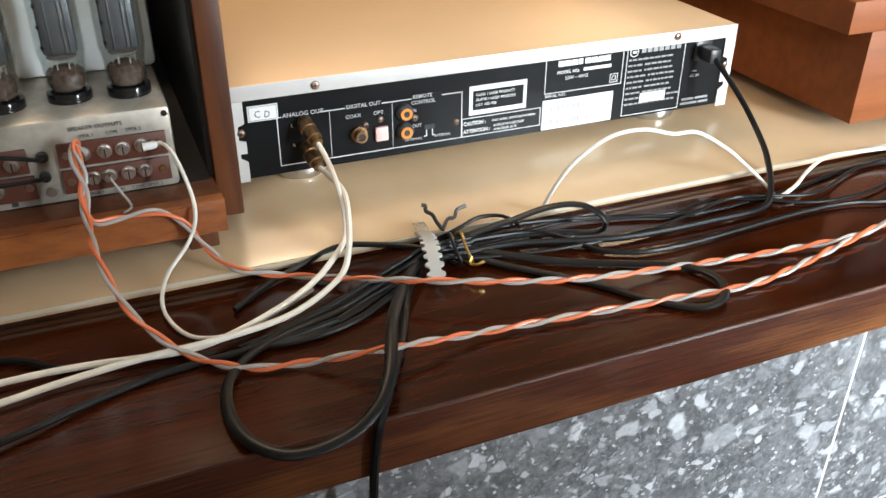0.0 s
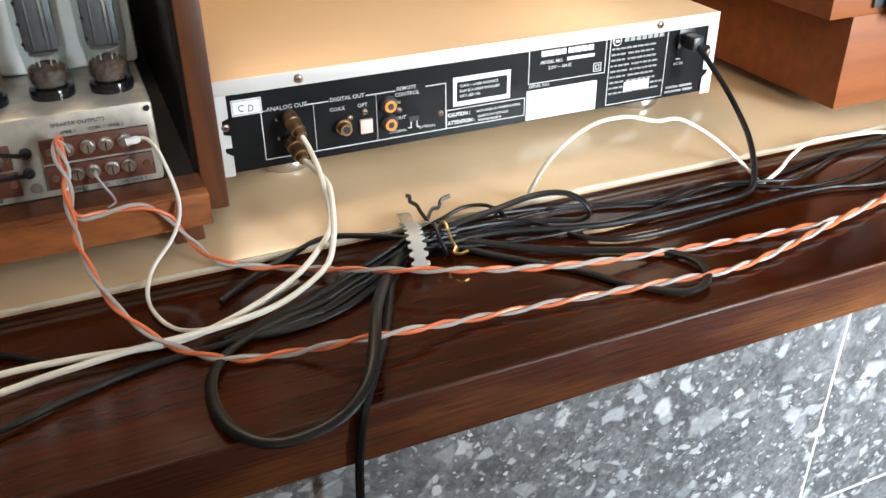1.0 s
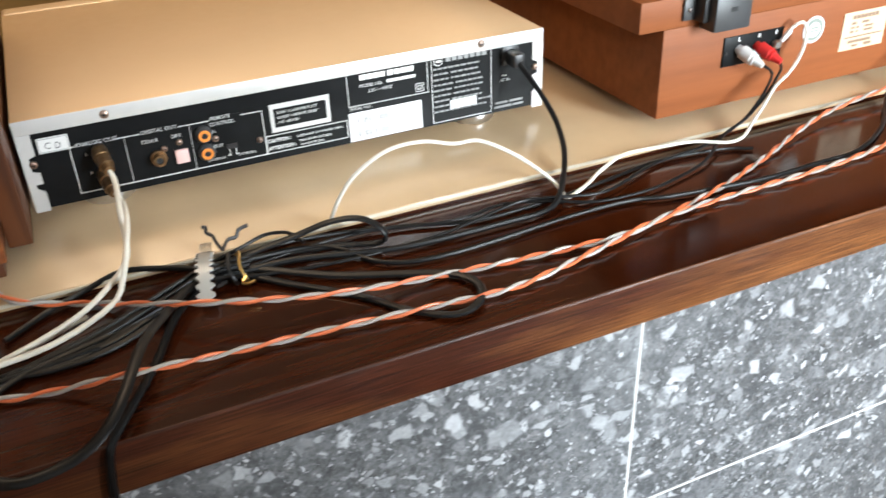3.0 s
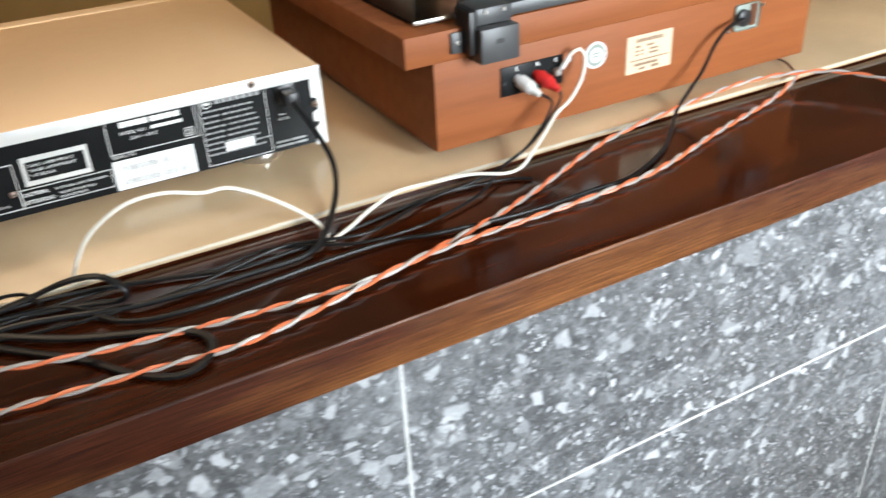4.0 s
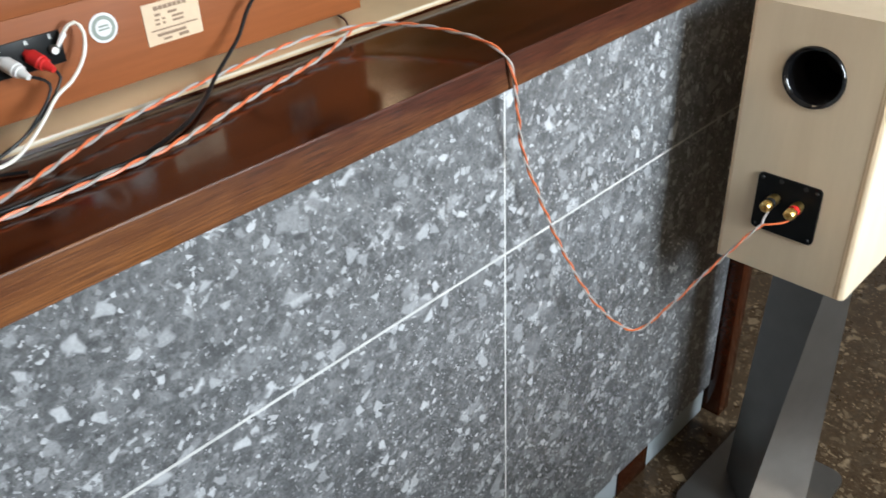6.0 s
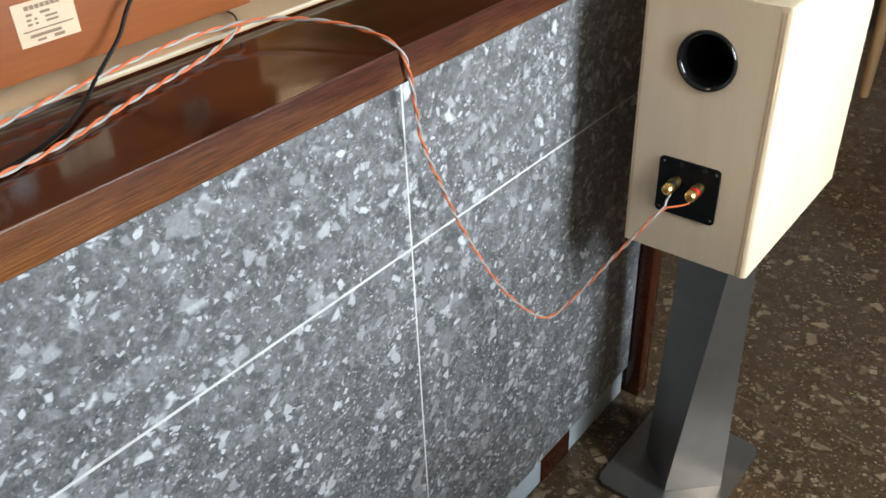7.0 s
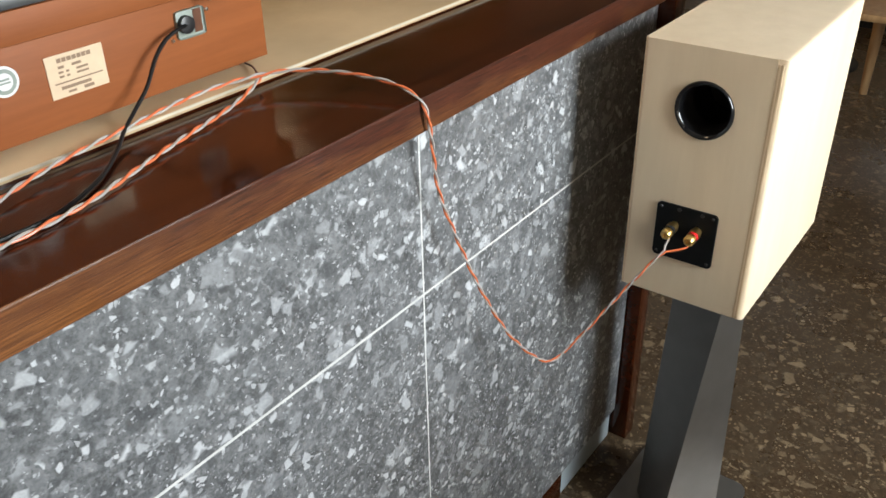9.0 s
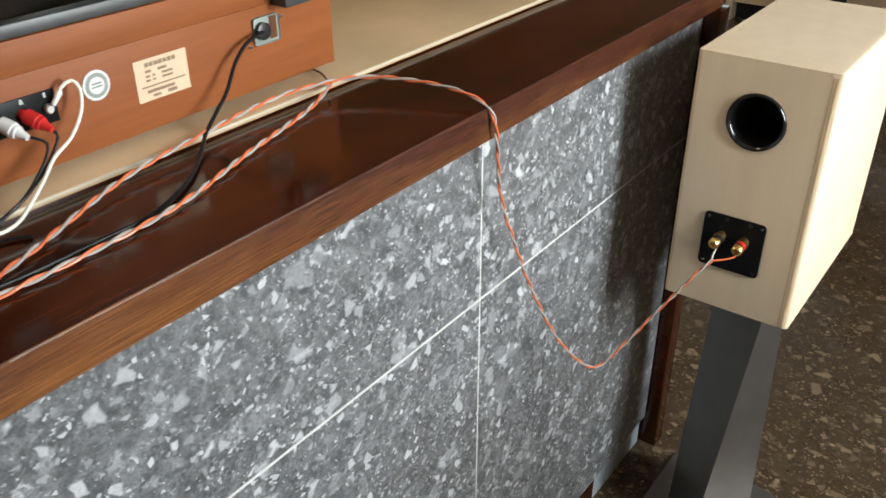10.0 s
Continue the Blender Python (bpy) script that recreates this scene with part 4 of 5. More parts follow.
twisted([(-0.1015, -0.057, 0.0735), (-0.103, -0.064, 0.081), (-0.1005, -0.07, 0.083), (-0.0985, -0.077, 0.07), (-0.103, -0.086, 0.058), (-0.1015, -0.1, 0.047), (-0.099, -0.135, 0.042), (-0.088, -0.16, 0.02), (-0.065, -0.178, -0.001), (-0.037, -0.2, -0.004), (-0.004, -0.209, -0.004), (0.036, -0.226, 0.006),
         (0.1, -0.221, -0.003), (0.169, -0.226, -0.004), (0.226, -0.232, -0.004), (0.288, -0.236, -0.004), (0.373, -0.219, -0.003), (0.429, -0.207, -0.003), (0.486, -0.202, -0.004), (0.578, -0.2, -0.004), (0.665, -0.191, -0.004), (0.766, -0.16, -0.004), (0.863, -0.134, -0.003), (0.91, -0.119, 0.003), (0.926, -0.109, 0.004)],
        "orange and grey twisted speaker cable lying on the wooden edge")
cord("wire_tie", [(0.926, -0.108, 0.003), (0.934, -0.094, 0.004), (0.944, -0.078, 0.003), (0.95, -0.06, 0.002)], 0.0011, BROWNPAX, "thin brown wire running under the turntable", "wire")


def rca_plug(parent, x, y, z, body_mat, tilt=(0.2, -1, -0.45)):
    p = part("plug", bm_lathe([(-0.004, 0.0058), (0.002, 0.0062), (0.0025, 0.0052), (0.005, 0.0058), (0.0115, 0.0058), (0.012, 0.0046), (0.0165, 0.0042), (0.017, 0.0026)], (x, y, z), tilt, 18), body_mat, parent)
    return p


def parented_cord(points, radius, material, label, flat=1.0):
    """A lead with plugs: a thing that owns its sheath."""
    ob = thing("lead", points[0], label, "cable", "cables on the counter")
    part("sheath", bm_tube(smooth_path(points), radius, flat), material, ob)
    return ob


ld = parented_cord([(0.0572, -0.0215, 0.0432), (0.0592, -0.033, 0.038), (0.057, -0.07, 0.032), (0.0535, -0.1, 0.012), (0.038, -0.12, 0.004), (0.013, -0.14, -0.002), (-0.027, -0.165, -0.002), (-0.063, -0.174, -0.003), (-0.117, -0.166, -0.004), (-0.16, -0.165, -0.004), (-0.26, -0.17, -0.005)], 0.002, WHITECORD, "white audio lead with brass plug at the disc player")
rca_plug(ld, 0.0545, -0.0075, 0.0495, BRASS)
ld = parented_cord([(0.0572, -0.0215, 0.0242), (0.0605, -0.036, 0.0225), (0.06, -0.075, 0.028), (0.0555, -0.1, 0.022), (0.048, -0.123, 0.01), (0.037, -0.136, -0.001), (0.001, -0.162, -0.002), (-0.041, -0.173, -0.001), (-0.088, -0.174, -0.002), (-0.131, -0.177, -0.004), (-0.16, -0.183, -0.004), (-0.26, -0.2, -0.005)], 0.002, WHITECORD, "white audio lead with brass plug at the disc player")
rca_plug(ld, 0.0545, -0.0075, 0.0305, BRASS)
ld = parented_cord([(-0.0555, -0.0575, 0.0745), (-0.05, -0.061, 0.075), (-0.0445, -0.074, 0.068), (-0.0395, -0.0885, 0.042), (-0.046, -0.093, 0.022), (-0.064, -0.105, 0.006), (-0.07, -0.127, -0.003), (-0.061, -0.154, -0.006), (-0.043, -0.164, -0.006), (-0.022, -0.16, -0.005), (0.02, -0.135, -0.006)], 0.0013, WHITECORD, "thin white wire from an amplifier terminal with a spade")
part("spade_sleeve", bm_lathe([(0, 0.0024), (0.007, 0.0026), (0.009, 0.0015)], (-0.0625, -0.0585, 0.0738), (1, -0.05, 0.1), 12), PAPER, ld, "white spade sleeve")
ld = parented_cord([(0.196, -0.108, 0.002), (0.205, -0.113, 0.025), (0.219, -0.116, 0.043), (0.243, -0.117, 0.056), (0.27, -0.117, 0.057), (0.297, -0.116, 0.049), (0.318, -0.116, 0.047), (0.348, -0.118, 0.029), (0.375, -0.121, 0.006), (0.381, -0.134, -0.003), (0.38, -0.145, -0.004),
                    (0.4, -0.14, 0.0), (0.424, -0.126, 0.002), (0.455, -0.114, 0.004), (0.494, -0.115, 0.003), (0.523, -0.12, 0.003), (0.548, -0.133, 0.002), (0.566, -0.131, 0.003), (0.584, -0.12, 0.007), (0.603, -0.112, 0.018), (0.62, -0.105, 0.03), (0.639, -0.1, 0.038), (0.655, -0.095, 0.053), (0.661, -0.091, 0.07), (0.657, -0.088, 0.078), (0.65, -0.086, 0.075), (0.644, -0.083, 0.067)], 0.0015, WHITECORD, "white earth wire looping over the worktop to the turntable")
part("lug_sleeve", bm_lathe([(0, 0.0019), (0.011, 0.0024), (0.0125, 0.0016)], (0.6405, -0.083, 0.0615), (0.55, -0.15, 0.75), 12), PAPER, ld, "white lug sleeve")
part("earth_screw", bm_lathe([(0, 0.0042), (0.003, 0.0042), (0.005, 0.003)], (0.6375, -0.0785, 0.0585), (0, -1, 0), 14), STEEL, ld, "steel earth screw")
# disc player mains lead
ld = parented_cord([(0.4068, -0.017, 0.062), (0.411, -0.026, 0.053), (0.418, -0.045, 0.034), (0.419, -0.065, 0.018), (0.406, -0.097, 0.008), (0.381, -0.134, 0.0), (0.358, -0.154, -0.004), (0.314, -0.157, -0.004), (0.235, -0.154, -0.004), (0.16, -0.137, -0.002), (0.105, -0.137, -0.002)], 0.0024, RUBBER, "black mains lead plugged into the disc player")
part("mains_plug", bm_box(0.401, 0.4125, -0.0185, -0.0012, 0.058, 0.0705, 0.0022), BLACK, ld)
# the tied bundle and its loops
K = "cable bundle"
cord("flat_cable", [(0.095, -0.135, 0.002), (0.08, -0.152, 0.003), (0.066, -0.172, 0.004), (0.048, -0.207, 0.01), (0.033, -0.245, 0.008), (0.02, -0.265, 0.003), (0.0, -0.275, -0.003), (-0.028, -0.277, -0.004), (-0.046, -0.26, -0.003), (-0.051, -0.232, -0.004), (-0.044, -0.204, -0.005), (-0.021, -0.183, -0.005), (0.03, -0.165, -0.005)], 0.0019, RUBBER, "flat black cable looping over the counter edge", flat=1.9)
cord("hanging_cable", [(0.09, -0.14, -0.005), (0.072, -0.165, -0.005), (0.052, -0.21, -0.005), (0.03, -0.25, -0.005), (0.0205, -0.2655, -0.007), (0.0165, -0.269, -0.02), (0.0135, -0.2685, -0.06), (0.012, -0.262, -0.2), (0.01, -0.26, -0.5), (0.03, -0.262, -0.9), (0.1, -0.28, FLOOR + 0.004)], 0.0026, RUBBER, "black cable hanging over the counter edge to the floor")
cord("flat_cable", [(0.095, -0.135, 0.001), (0.125, -0.139, -0.003), (0.146, -0.157, -0.005), (0.187, -0.195, -0.006), (0.211, -0.226, -0.006), (0.234, -0.245, -0.005), (0.253, -0.242, -0.004), (0.263, -0.221, -0.004), (0.247, -0.197, -0.005), (0.183, -0.166, -0.005), (0.13, -0.133, -0.002)], 0.0018, RUBBER, "flat black cable folded in a loose loop", flat=1.8)
cord("flat_cable", [(0.1, -0.13, 0.003), (0.133, -0.122, 0.003), (0.166, -0.122, 0.008), (0.192, -0.128, 0.016), (0.213, -0.136, 0.017), (0.226, -0.146, 0.008), (0.223, -0.143, -0.002), (0.195, -0.13, -0.004), (0.14, -0.122, -0.002), (0.1, -0.132, 0.0)], 0.0017, RUBBER, "flat black cable folded in a raised loop", flat=1.8)
cord("black_cable", [(0.098, -0.133, 0.004), (0.132, -0.126, 0.001), (0.185, -0.128, -0.003), (0.217, -0.165, -0.005), (0.264, -0.177, -0.005), (0.37, -0.17, -0.005), (0.422, -0.171, -0.005), (0.455, -0.18, -0.005), (0.53, -0.19, -0.005), (0.595, -0.189, -0.005), (0.641, -0.187, -0.005), (0.696, -0.162, -0.005), (0.734, -0.132, -0.004), (0.76, -0.111, 0.003), (0.779, -0.103, 0.013), (0.8, -0.098, 0.028), (0.819, -0.092, 0.049), (0.838, -0.087, 0.061), (0.856, -0.085, 0.066), (0.866, -0.082, 0.066)], 0.0019, RUBBER, "black mains lead running from the bundle to the turntable")
cord("black_cable", [(0.097, -0.138, 0.001), (0.128, -0.132, -0.001), (0.211, -0.118, -0.005), (0.285, -0.134, -0.005), (0.33, -0.129, -0.005), (0.362, -0.142, -0.004), (0.399, -0.16, -0.005), (0.44, -0.163, -0.005), (0.474, -0.157, -0.005), (0.516, -0.143, -0.004), (0.555, -0.118, 0.001), (0.584, -0.113, 0.01), (0.61, -0.105, 0.023), (0.624, -0.1, 0.034), (0.63, -0.0985, 0.043), (0.6245, -0.0985, 0.051)], 0.0013, RUBBER, "thin black audio lead running to the turntable sockets")
cord("black_cable", [(0.097, -0.14, 0.003), (0.14, -0.145, -0.003), (0.2, -0.152, -0.004), (0.27, -0.15, -0.004), (0.34, -0.135, -0.003), (0.37, -0.143, -0.002), (0.412, -0.15, -0.004), (0.473, -0.127, -0.005), (0.53, -0.121, -0.003), (0.575, -0.114, 0.006), (0.602, -0.106, 0.02), (0.617, -0.1, 0.032), (0.619, -0.099, 0.041), (0.6065, -0.1, 0.05)], 0.0013, RUBBER, "thin black audio lead running to the turntable sockets")
cord("black_cable", [(0.096, -0.136, 0.005), (0.15, -0.118, 0.002), (0.2, -0.116, -0.002), (0.25, -0.124, -0.005), (0.31, -0.141, -0.006), (0.4, -0.135, -0.006), (0.48, -0.122, -0.006), (0.545, -0.128, -0.006), (0.57, -0.14, -0.006)], 0.0015, RUBBER, "thin dark cable lying loose on the wooden edge")
cord("black_cable", [(0.1, -0.126, 0.004), (0.13, -0.112, 0.004), (0.148, -0.108, 0.007), (0.165, -0.112, 0.006), (0.172, -0.124, 0.002)], 0.0014, RUBBER, "short black cable end arching out of the bundle")
for k, (dy, dz) in enumerate(((0.0, 0.0), (-0.005, 0.004), (0.004, 0.002), (-0.007, -0.002), (0.002, 0.005))):
    cord("black_cable", [(0.13, -0.132 + dy * 0.5, 0.001 + dz), (0.1, -0.134 + dy * 0.6, 0.002 + dz), (0.075, -0.142 + dy, 0.0 + dz * 0.6), (0.03, -0.16 + dy, -0.005 + dz * 0.3), (-0.008, -0.174 + dy * 0.7, -0.005), (-0.02 - 0.004 * k, -0.181, -0.005), (0.0, -0.184 + dy * 0.3, -0.0055), (0.035, -0.172 + dy, -0.0055), (0.07, -0.152 + dy, -0.004)], 0.0016, RUBBER, "black cable doubled back inside the tied bundle", group=K)
cord("black_cable", [(0.1, -0.13, 0.004), (0.075, -0.113, 0.003), (0.047, -0.102, 0.002), (0.02, -0.108, -0.003), (-0.002, -0.118, -0.005), (-0.03, -0.14, -0.0055)], 0.002, RUBBER, "black cable curving behind the bundle")
cord("black_cable", [(0.024, -0.176, -0.004), (-0.018, -0.183, -0.005), (-0.074, -0.186, -0.006), (-0.118, -0.199, -0.005), (-0.16, -0.215, -0.004), (-0.26, -0.24, -0.004)], 0.0021, RUBBER, "black cable running along the wooden edge")
cord("black_cable", [(-0.06, -0.172, -0.006), (-0.125, -0.163, -0.0055), (-0.16, -0.142, -0.0055), (-0.26, -0.125, -0.0055)], 0.002, RUBBER, "black cable running along the wooden edge")
# turntable plugs
plugs = thing("audio_plugs", (0.6, TY, 0.055), "pale grey and red audio plugs in the turntable sockets", "plug")
for x, m, lb in ((0.597, GREYPLUG, "pale grey plug"), (0.6175, REDPLUG, "red plug")):
    p = part("plug", bm_lathe([(-0.003, 0.004), (0.002, 0.0042), (0.002, 0.0062), (0.013, 0.0064), (0.0135, 0.0056), (0.0165, 0.0056), (0.017, 0.0044), (0.0255, 0.0026)], (x, TY - 0.003, 0.0595), (0.35, -1, -0.42), 20), m, plugs, lb)

# ---- ties on the bundle ----
def bm_strap(p0, p1, half, tooth, pitch, thick, arch):
    """A flat strap with rounded teeth along both edges, arched in the middle."""
    bm = bmesh.new()
    p0, p1 = Vector(p0), Vector(p1)
    t = (p1 - p0).normalized()
    across = t.cross(Vector((0, 0, 1))).normalized()
    n = int((p1 - p0).length / 0.0005)
    rings = []
    for i in range(n + 1):
        run = (p1 - p0).length * i / n
        w = half + tooth * math.sqrt(max(0.0, math.sin(2 * math.pi * run / pitch)))
        c = p0 + t * run + Vector((0, 0, arch * math.sin(math.pi * i / n)))
        up = Vector((0, 0, thick / 2))
        rings.append([bm.verts.new(c + across * w + up), bm.verts.new(c - across * w + up), bm.verts.new(c - across * w - up), bm.verts.new(c + across * w - up)])
    for a, b in zip(rings, rings[1:]):
        for k in range(4):
            bm.faces.new((a[k], a[(k + 1) % 4], b[(k + 1) % 4], b[k]))
    bm.faces.new(rings[0])
    bm.faces.new(rings[-1][::-1])
    return bm


tie = thing("releasable_tie", (0.1, -0.13, 0.0), "translucent serrated plastic tie across the black bundle", "cable tie")
part("toothed_strap", bm_strap((0.1045, -0.109, 0.0045), (0.0935, -0.163, -0.001), 0.0036, 0.0026, 0.0062, 0.0013, 0.009), CLEARTIE, tie, "serrated milky strap")
part("clear_tail", bm_strap((0.108, -0.09, 0.0015), (0.1047, -0.1088, 0.0045), 0.0042, 0.0, 0.005, 0.0011, 0.001), CLEARTAIL, tie, "clear strap end")


def ring(name, c, r, thick, material, label, tails):
    ob = thing(name, c, label, "cable tie")
    pts = [(c[0] + 0.002 * math.sin(a * 2), c[1] + r * math.cos(a), c[2] + r * 0.55 * math.sin(a)) for a in [2 * math.pi * k / 14 for k in range(15)]]
    part("loop", bm_tube(smooth_path(pts, 0.0015), thick, seg=6), material, ob)
    for t in tails:
        part("tail", bm_tube(smooth_path(t, 0.0012), thick, seg=6), material, ob)
    return ob


ring("twist_tie", (0.116, -0.133, 0.001), 0.0155, 0.0014, BLACK, "black twist tie round the cable bundle", [[(0.115, -0.118, 0.009), (0.1125, -0.113, 0.0135), (0.1115, -0.109, 0.0165), (0.108, -0.106, 0.0185), (0.1085, -0.104, 0.0215), (0.106, -0.103, 0.022)], [(0.115, -0.119, 0.009), (0.121, -0.113, 0.013), (0.127, -0.111, 0.0125), (0.13, -0.108, 0.016), (0.137, -0.107, 0.0175)]])
ring("twist_tie", (0.1235, -0.133, 0.001), 0.0152, 0.0011, GOLD, "copper-coloured twist tie round the cable bundle", [[(0.1235, -0.149, 0.002), (0.12, -0.154, 0.001), (0.123, -0.158, 0.002), (0.128, -0.158, 0.003)]])

# ---- loudspeaker on its stand ----
SX0, SX1, SY0, SY1, SZ0, SZ1 = 1.3375, 1.668, -0.5195, -0.3455, -0.3755, -0.0215
spk = thing("loudspeaker", (1.5, -0.43, SZ0), "birch plywood loudspeaker with round black port on a metal stand", "loudspeaker")
TH = 0.0135


def plied(y0, y1, rounding):
    """A plywood side panel with a rounded outer rear edge that shows its layers."""
    bm = bm_box(SX0 + 0.0011, SX1, y0, y1, SZ0, SZ1)
    if rounding:
        outer = [e for e in bm.edges if all(abs(v.co.y - y0) < 1e-5 for v in e.verts)
                 and (all(v.co.x < SX0 + 0.01 for v in e.verts) or all(v.co.z > SZ1 - 0.001 for v in e.verts))]
        bmesh.ops.bevel(bm, geom=outer, offset=rounding, segments=4, affect="EDGES", profile=0.5)
    side = part("side_panel", bm, BIRCH, spk, "birch plywood side panel")
    k = 4
    first = y0 + rounding + 0.0003
    w = (y1 - first - 0.0003) / k
    for i in range(k):
        part("ply_layer", bm_box(SX0, SX0 + 0.001, first + i * w, first + (i + 1) * w - 0.0001, SZ0 + 0.0005, SZ1 - max(0.0005, rounding)), PLYLIGHT if i % 2 == 0 else PLYDARK, side)


plied(SY0, SY0 + TH, 0.006)
plied(SY1 - 0.004, SY1, 0.0)
part("top_panel", bm_box(SX0 + 0.0002, SX1, SY0 + TH + 0.0002, SY1 - 0.0042, SZ1 - 0.012, SZ1 - 0.0002), BIRCH, spk)
part("bottom_panel", bm_box(SX0 + 0.0002, SX1, SY0 + TH + 0.0002, SY1 - 0.0042, SZ0 + 0.0002, SZ0 + 0.012), BIRCH, spk)
part("front_baffle", bm_box(SX1 - 0.015, SX1 - 0.0003, SY0 + TH + 0.0002, SY1 - 0.0042, SZ0 + 0.0122, SZ1 - 0.0122), BIRCH, spk)
PC, PR = (-0.4295, -0.0995), 0.036
back = bmesh.new()
segs = 48
y0, y1, z0, z1 = SY0 + TH + 0.0002, SY1 - 0.0042, SZ0 + 0.0122, SZ1 - 0.0122
for x in (SX0, SX0 + 0.012):
    inner, outer = [], []
    for i in range(segs):
        a = 2 * math.pi * i / segs
        c, s = math.cos(a), math.sin(a)
        inner.append(back.verts.new((x, PC[0] + PR * c, PC[1] + PR * s)))
        t = min(((y1 - PC[0]) / c if c > 1e-6 else (y0 - PC[0]) / c if c < -1e-6 else 9), ((z1 - PC[1]) / s if s > 1e-6 else (z0 - PC[1]) / s if s < -1e-6 else 9))
        outer.append(back.verts.new((x, PC[0] + t * c, PC[1] + t * s)))
    corners = [back.verts.new((x, yy, zz)) for yy, zz in ((y1, z1), (y0, z1), (y0, z0), (y1, z0))]
    for i in range(segs):
        j = (i + 1) % segs
        pa, pb = outer[i].co, outer[j].co
        if abs(pa.y - pb.y) > 1e-5 and abs(pa.z - pb.z) > 1e-5:
            k = min(corners, key=lambda v: (v.co - (pa + pb) / 2).length)
            back.faces.new((inner[i], outer[i], k, outer[j], inner[j]))
        else:
            back.faces.new((inner[i], outer[i], outer[j], inner[j]))
    if x == SX0:
        front_inner = inner
for i in range(segs):
    j = (i + 1) % segs
    back.faces.new((front_inner[i], front_inner[j], inner[j], inner[i]))
part("back_panel", back, BIRCH, spk, "birch plywood back panel")
port = part("bass_port", bm_lathe([(0.1, 0.03), (0.004, 0.03), (-0.001, 0.0325), (-0.003, 0.0352), (-0.0032, 0.0362), (-0.002, 0.0372), (-0.0003, 0.0375), (-0.0002, 0.0358), (0.013, 0.0352), (0.1, 0.034)], (SX0, *PC), (1, 0, 0), 48), GLOSSBLACK, spk, "glossy black bass port")
part("port_end", bm_lathe([(0, 0.029), (0.002, 0.029)], (SX0 + 0.097, *PC), (1, 0, 0), 32), BLACK, port)
BY0, BY1, BZ0, BZ1 = -0.4685, -0.3865, -0.312, -0.233
cup_bm = bm_plate(BY0, BY1, BZ0, BZ1, 0.0, 0.0028, 0.006)
for v in cup_bm.verts:
    v.co = (SX0 - 0.003 + v.co.z, v.co.x, v.co.y)
cup = part("terminal_plate", cup_bm, BLACKPANEL, spk, "black terminal plate")
for y in (BY0 + 0.006, BY1 - 0.006):
    for z in (BZ0 + 0.006, BZ1 - 0.006):
        part("plate_screw", bm_lathe([(0, 0.0022), (0.0008, 0.0016)], (SX0 - 0.003, y, z), (-1, 0, 0), 10), BLACK, cup)
for y, m in ((-0.413, BLACK), (-0.444, REDPLUG)):
    p = part("binding_post", bm_lathe([(0, 0.0062), (0.005, 0.0062), (0.0052, 0.0075), (0.013, 0.0075), (0.0135, 0.0058), (0.0195, 0.0058), (0.0205, 0.0072), (0.0235, 0.0072), (0.0242, 0.0064), (0.0252, 0.0064), (0.0258, 0.0072), (0.0285, 0.007), (0.0305, 0.0052), (0.0305, 0.0026), (0.026, 0.0024)], (SX0 - 0.003, y, -0.262), (-1, 0, -0.05), 18), GOLD, cup, "gold binding post")
    part("post_ring", bm_lathe([(0.014, 0.0072), (0.0185, 0.0072)], (SX0 - 0.003, y, -0.262), (-1, 0, -0.05), 18), m, p)
    part("plate_hole", bm_lathe([(0, 0.003), (0.0006, 0.003)], (SX0 - 0.003, y - 0.004, -0.238), (-1, 0, 0), 12), BLACK, cup)
twist_end = [(1.296, -0.418, -0.282), (1.302, -0.43, -0.279), (1.309, -0.441, -0.275), (1.313, -0.444, -0.27)]
cord("bare_wire_end", twist_end, 0.0014, ORANGEWIRE, "orange wire end at the red binding post", "wire")
cord("bare_wire_end", [(1.296, -0.418, -0.282), (1.302, -0.416, -0.276), (1.308, -0.418, -0.268)], 0.0014, GREYWIRE, "grey wire end at the black binding post", "wire")

stand = thing("speaker_stand", (1.49, -0.417, FLOOR), "grey metal loudspeaker stand with twisted column and rounded base", "speaker stand")


part("base_plate", bm_plate(1.37, 1.617, -0.52, -0.318, FLOOR + 0.002, FLOOR + 0.01, 0.022), SILVERSTAND, stand, "rounded grey base plate")
part("top_plate", bm_plate(1.395, 1.59, -0.505, -0.36, -0.3819, -0.3757, 0.012), SILVERSTAND, stand)
col = bmesh.new()
cx, cy, zb, zt, s, d = 1.49, -0.4275, FLOOR + 0.0102, -0.3821, 0.04, 0.072
tops = [col.verts.new((cx + s * a, cy + s * b, zt)) for a, b in ((-1, -1), (1.4, -1), (1.4, 1), (-1, 1))]
bots = [col.verts.new((cx + d * a, cy + d * b, zb)) for a, b in ((-1, 0), (0, -1), (1, 0), (0, 1))]
rings = [bots]
for k in range(1, 16):
    rings.append([col.verts.new(b.co.lerp(a.co, k / 16)) for b, a in zip(bots, tops)])
rings.append(tops)
for lower, upper in zip(rings, rings[1:]):
    for i in range(4):
        j = (i + 1) % 4
        col.faces.new((lower[i], lower[j], upper[j], upper[i]))
col.faces.new(tops)
col.faces.new(bots[::-1])
part("column", col, SILVERSTAND, stand, "twisted grey metal column")

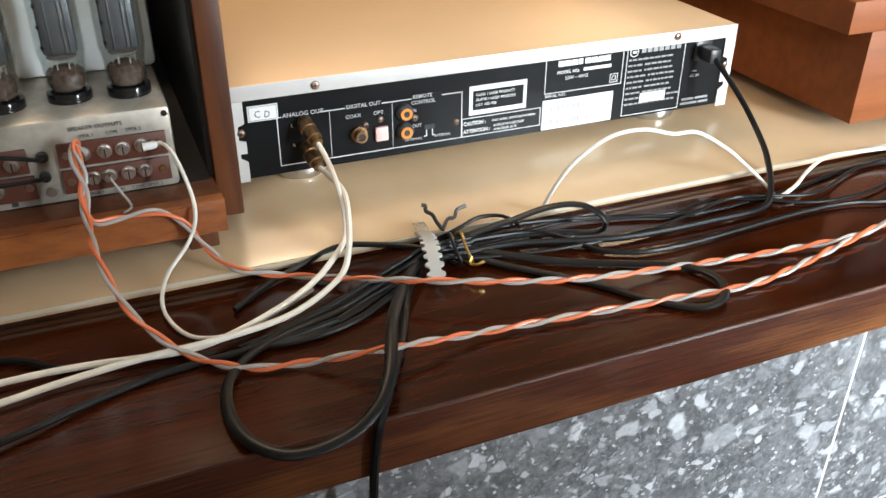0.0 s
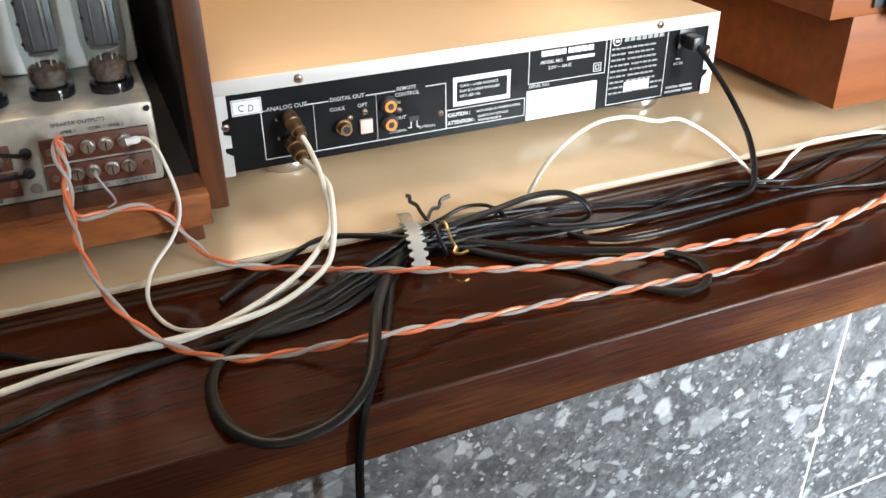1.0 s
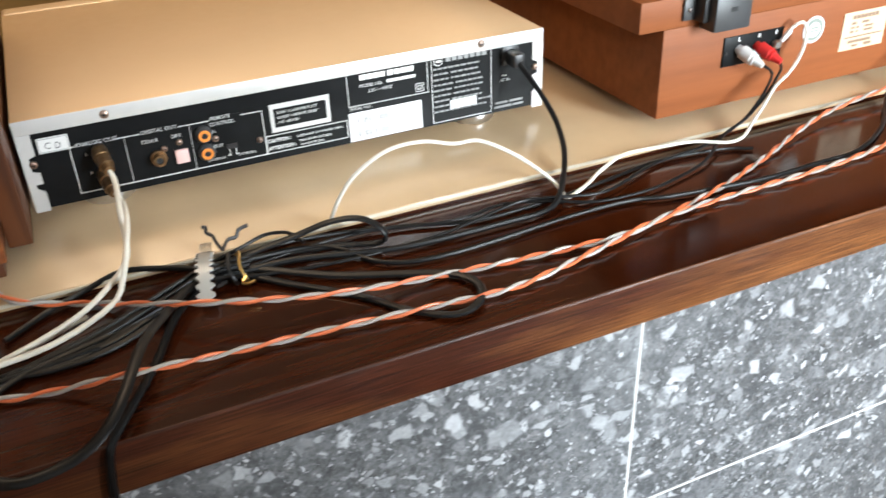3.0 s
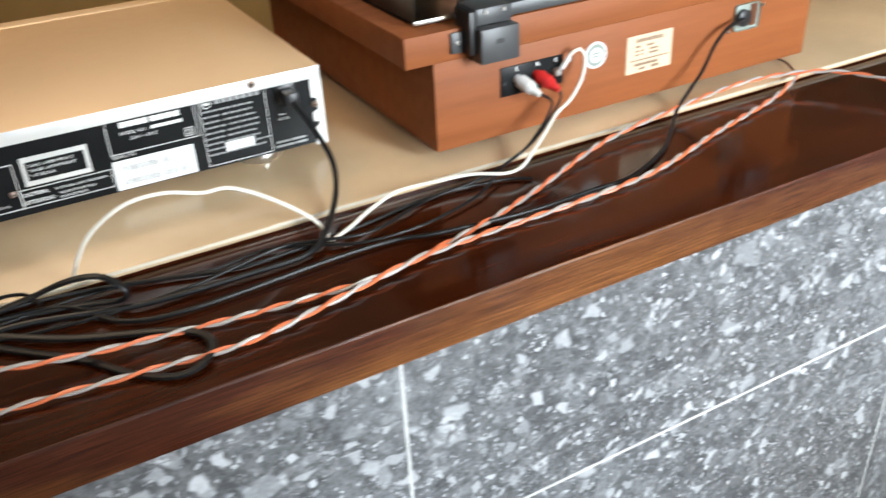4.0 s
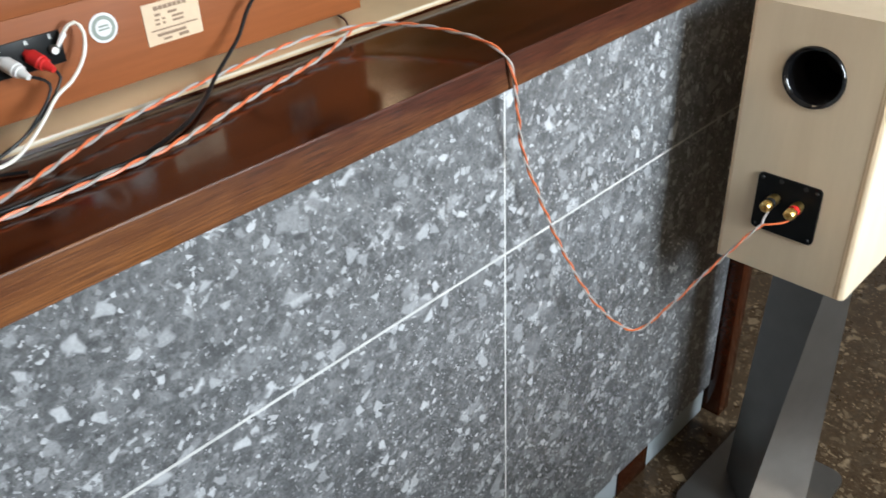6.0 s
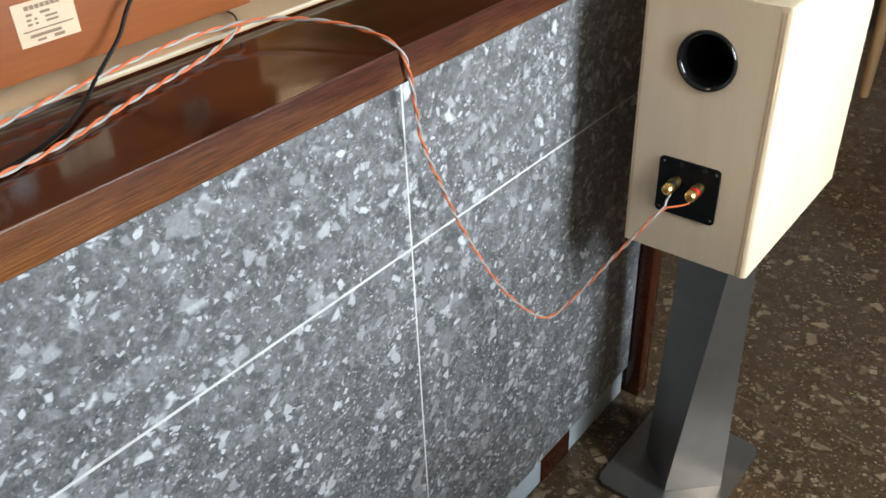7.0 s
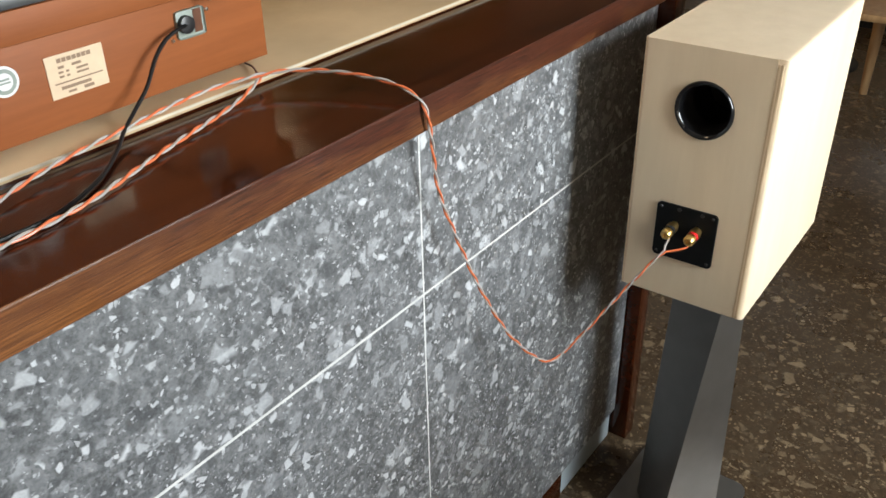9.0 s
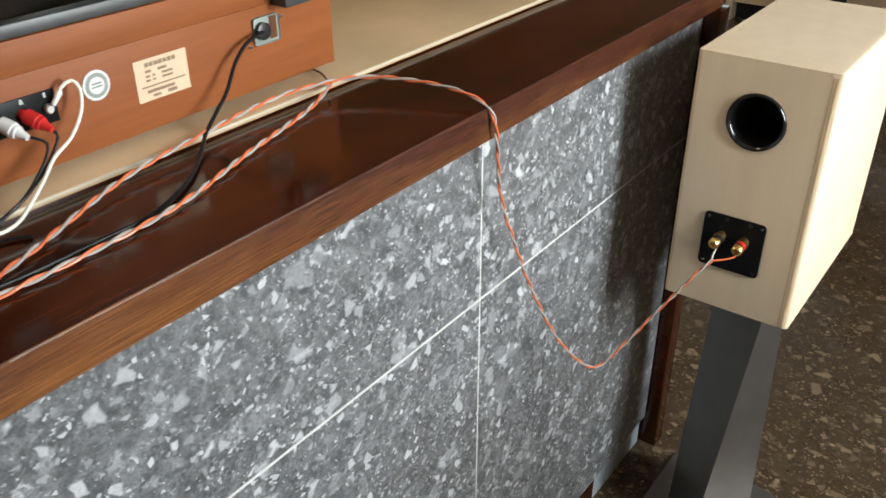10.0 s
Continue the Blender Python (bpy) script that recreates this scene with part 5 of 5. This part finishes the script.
# ---- far furniture ----
chair = thing("chair", (3.6, -0.42, FLOOR), "pale wooden chair with splayed legs on the terrazzo floor", "chair")
part("seat", bm_box(3.3, 3.916, -0.745, -0.157, FLOOR + 0.43, FLOOR + 0.455, 0.008), CHAIRWOOD, chair)
for bx, by, tx, ty in ((3.328, -0.182, 3.34, -0.185), (3.888, -0.182, 3.876, -0.185), (3.328, -0.72, 3.34, -0.717), (3.888, -0.72, 3.876, -0.717)):
    part("leg", bm_lathe([(0, 0.0145), (0.2, 0.02), (0.43, 0.024)], (bx, by, FLOOR), (tx - bx, ty - by, 0.43), 10), CHAIRWOOD, chair)
part("backrest", bm_box(3.82, 3.845, -0.65, -0.25, FLOOR + 0.62, FLOOR + 0.82, 0.008), CHAIRWOOD, chair)
for y in (-0.62, -0.28):
    part("back_post", bm_tube([Vector((3.83, y, FLOOR + 0.45)), Vector((3.835, y, FLOOR + 0.64))], 0.012, seg=8), CHAIRWOOD, chair)
table = thing("cafe_table", (4.17, 0.12, FLOOR), "round table on a black disc base with a column", "table")
part("base_disc", bm_lathe([(0, 0.21), (0.006, 0.21), (0.014, 0.2), (0.022, 0.05), (0.04, 0.03)], (4.17, 0.12, FLOOR), seg=40), BLACKIRON, table)
part("column", bm_lathe([(0.04, 0.03), (0.69, 0.03)], (4.17, 0.12, FLOOR)), BLACKIRON, table)
part("tabletop", bm_lathe([(0.69, 0.3), (0.695, 0.31), (0.715, 0.31), (0.72, 0.3)], (4.17, 0.12, FLOOR), seg=48), CHAIRWOOD, table)
cab = thing("sideboard", (4.95, 0.4, FLOOR), "pale plywood sideboard with a dark gap above the floor", "sideboard")
part("body", bm_box(4.75, 5.2, -0.35, 0.74, FLOOR + 0.09, FLOOR + 0.8, 0.003), BIRCH, cab)
part("end_panel", bm_box(4.73, 5.2, 0.742, 0.775, FLOOR, FLOOR + 0.8, 0.003), BIRCH, cab)
part("end_panel", bm_box(4.73, 5.2, -0.385, -0.352, FLOOR, FLOOR + 0.8, 0.003), BIRCH, cab)
part("toe_kick", bm_box(4.8, 5.15, -0.35, 0.74, FLOOR, FLOOR + 0.088), BLACK, cab)

# ---- terrazzo tiles of the counter front ----
GX = [-1.468, -0.851, -0.233, 0.385, 1.008, 1.607]
ZS = [(-0.254, -0.0455), (-0.855, -0.2575)]
xs = [CL] + GX
for x0, x1 in zip(xs, xs[1:]):
    for z0, z1 in ZS:
        part("tile", bm_box(x0 + 0.0014, x1 - (0.0014 if x1 < 1.6 else 0.0), -0.2462, -0.2434, z0, z1, 0.0003, 1), STONE, counter)
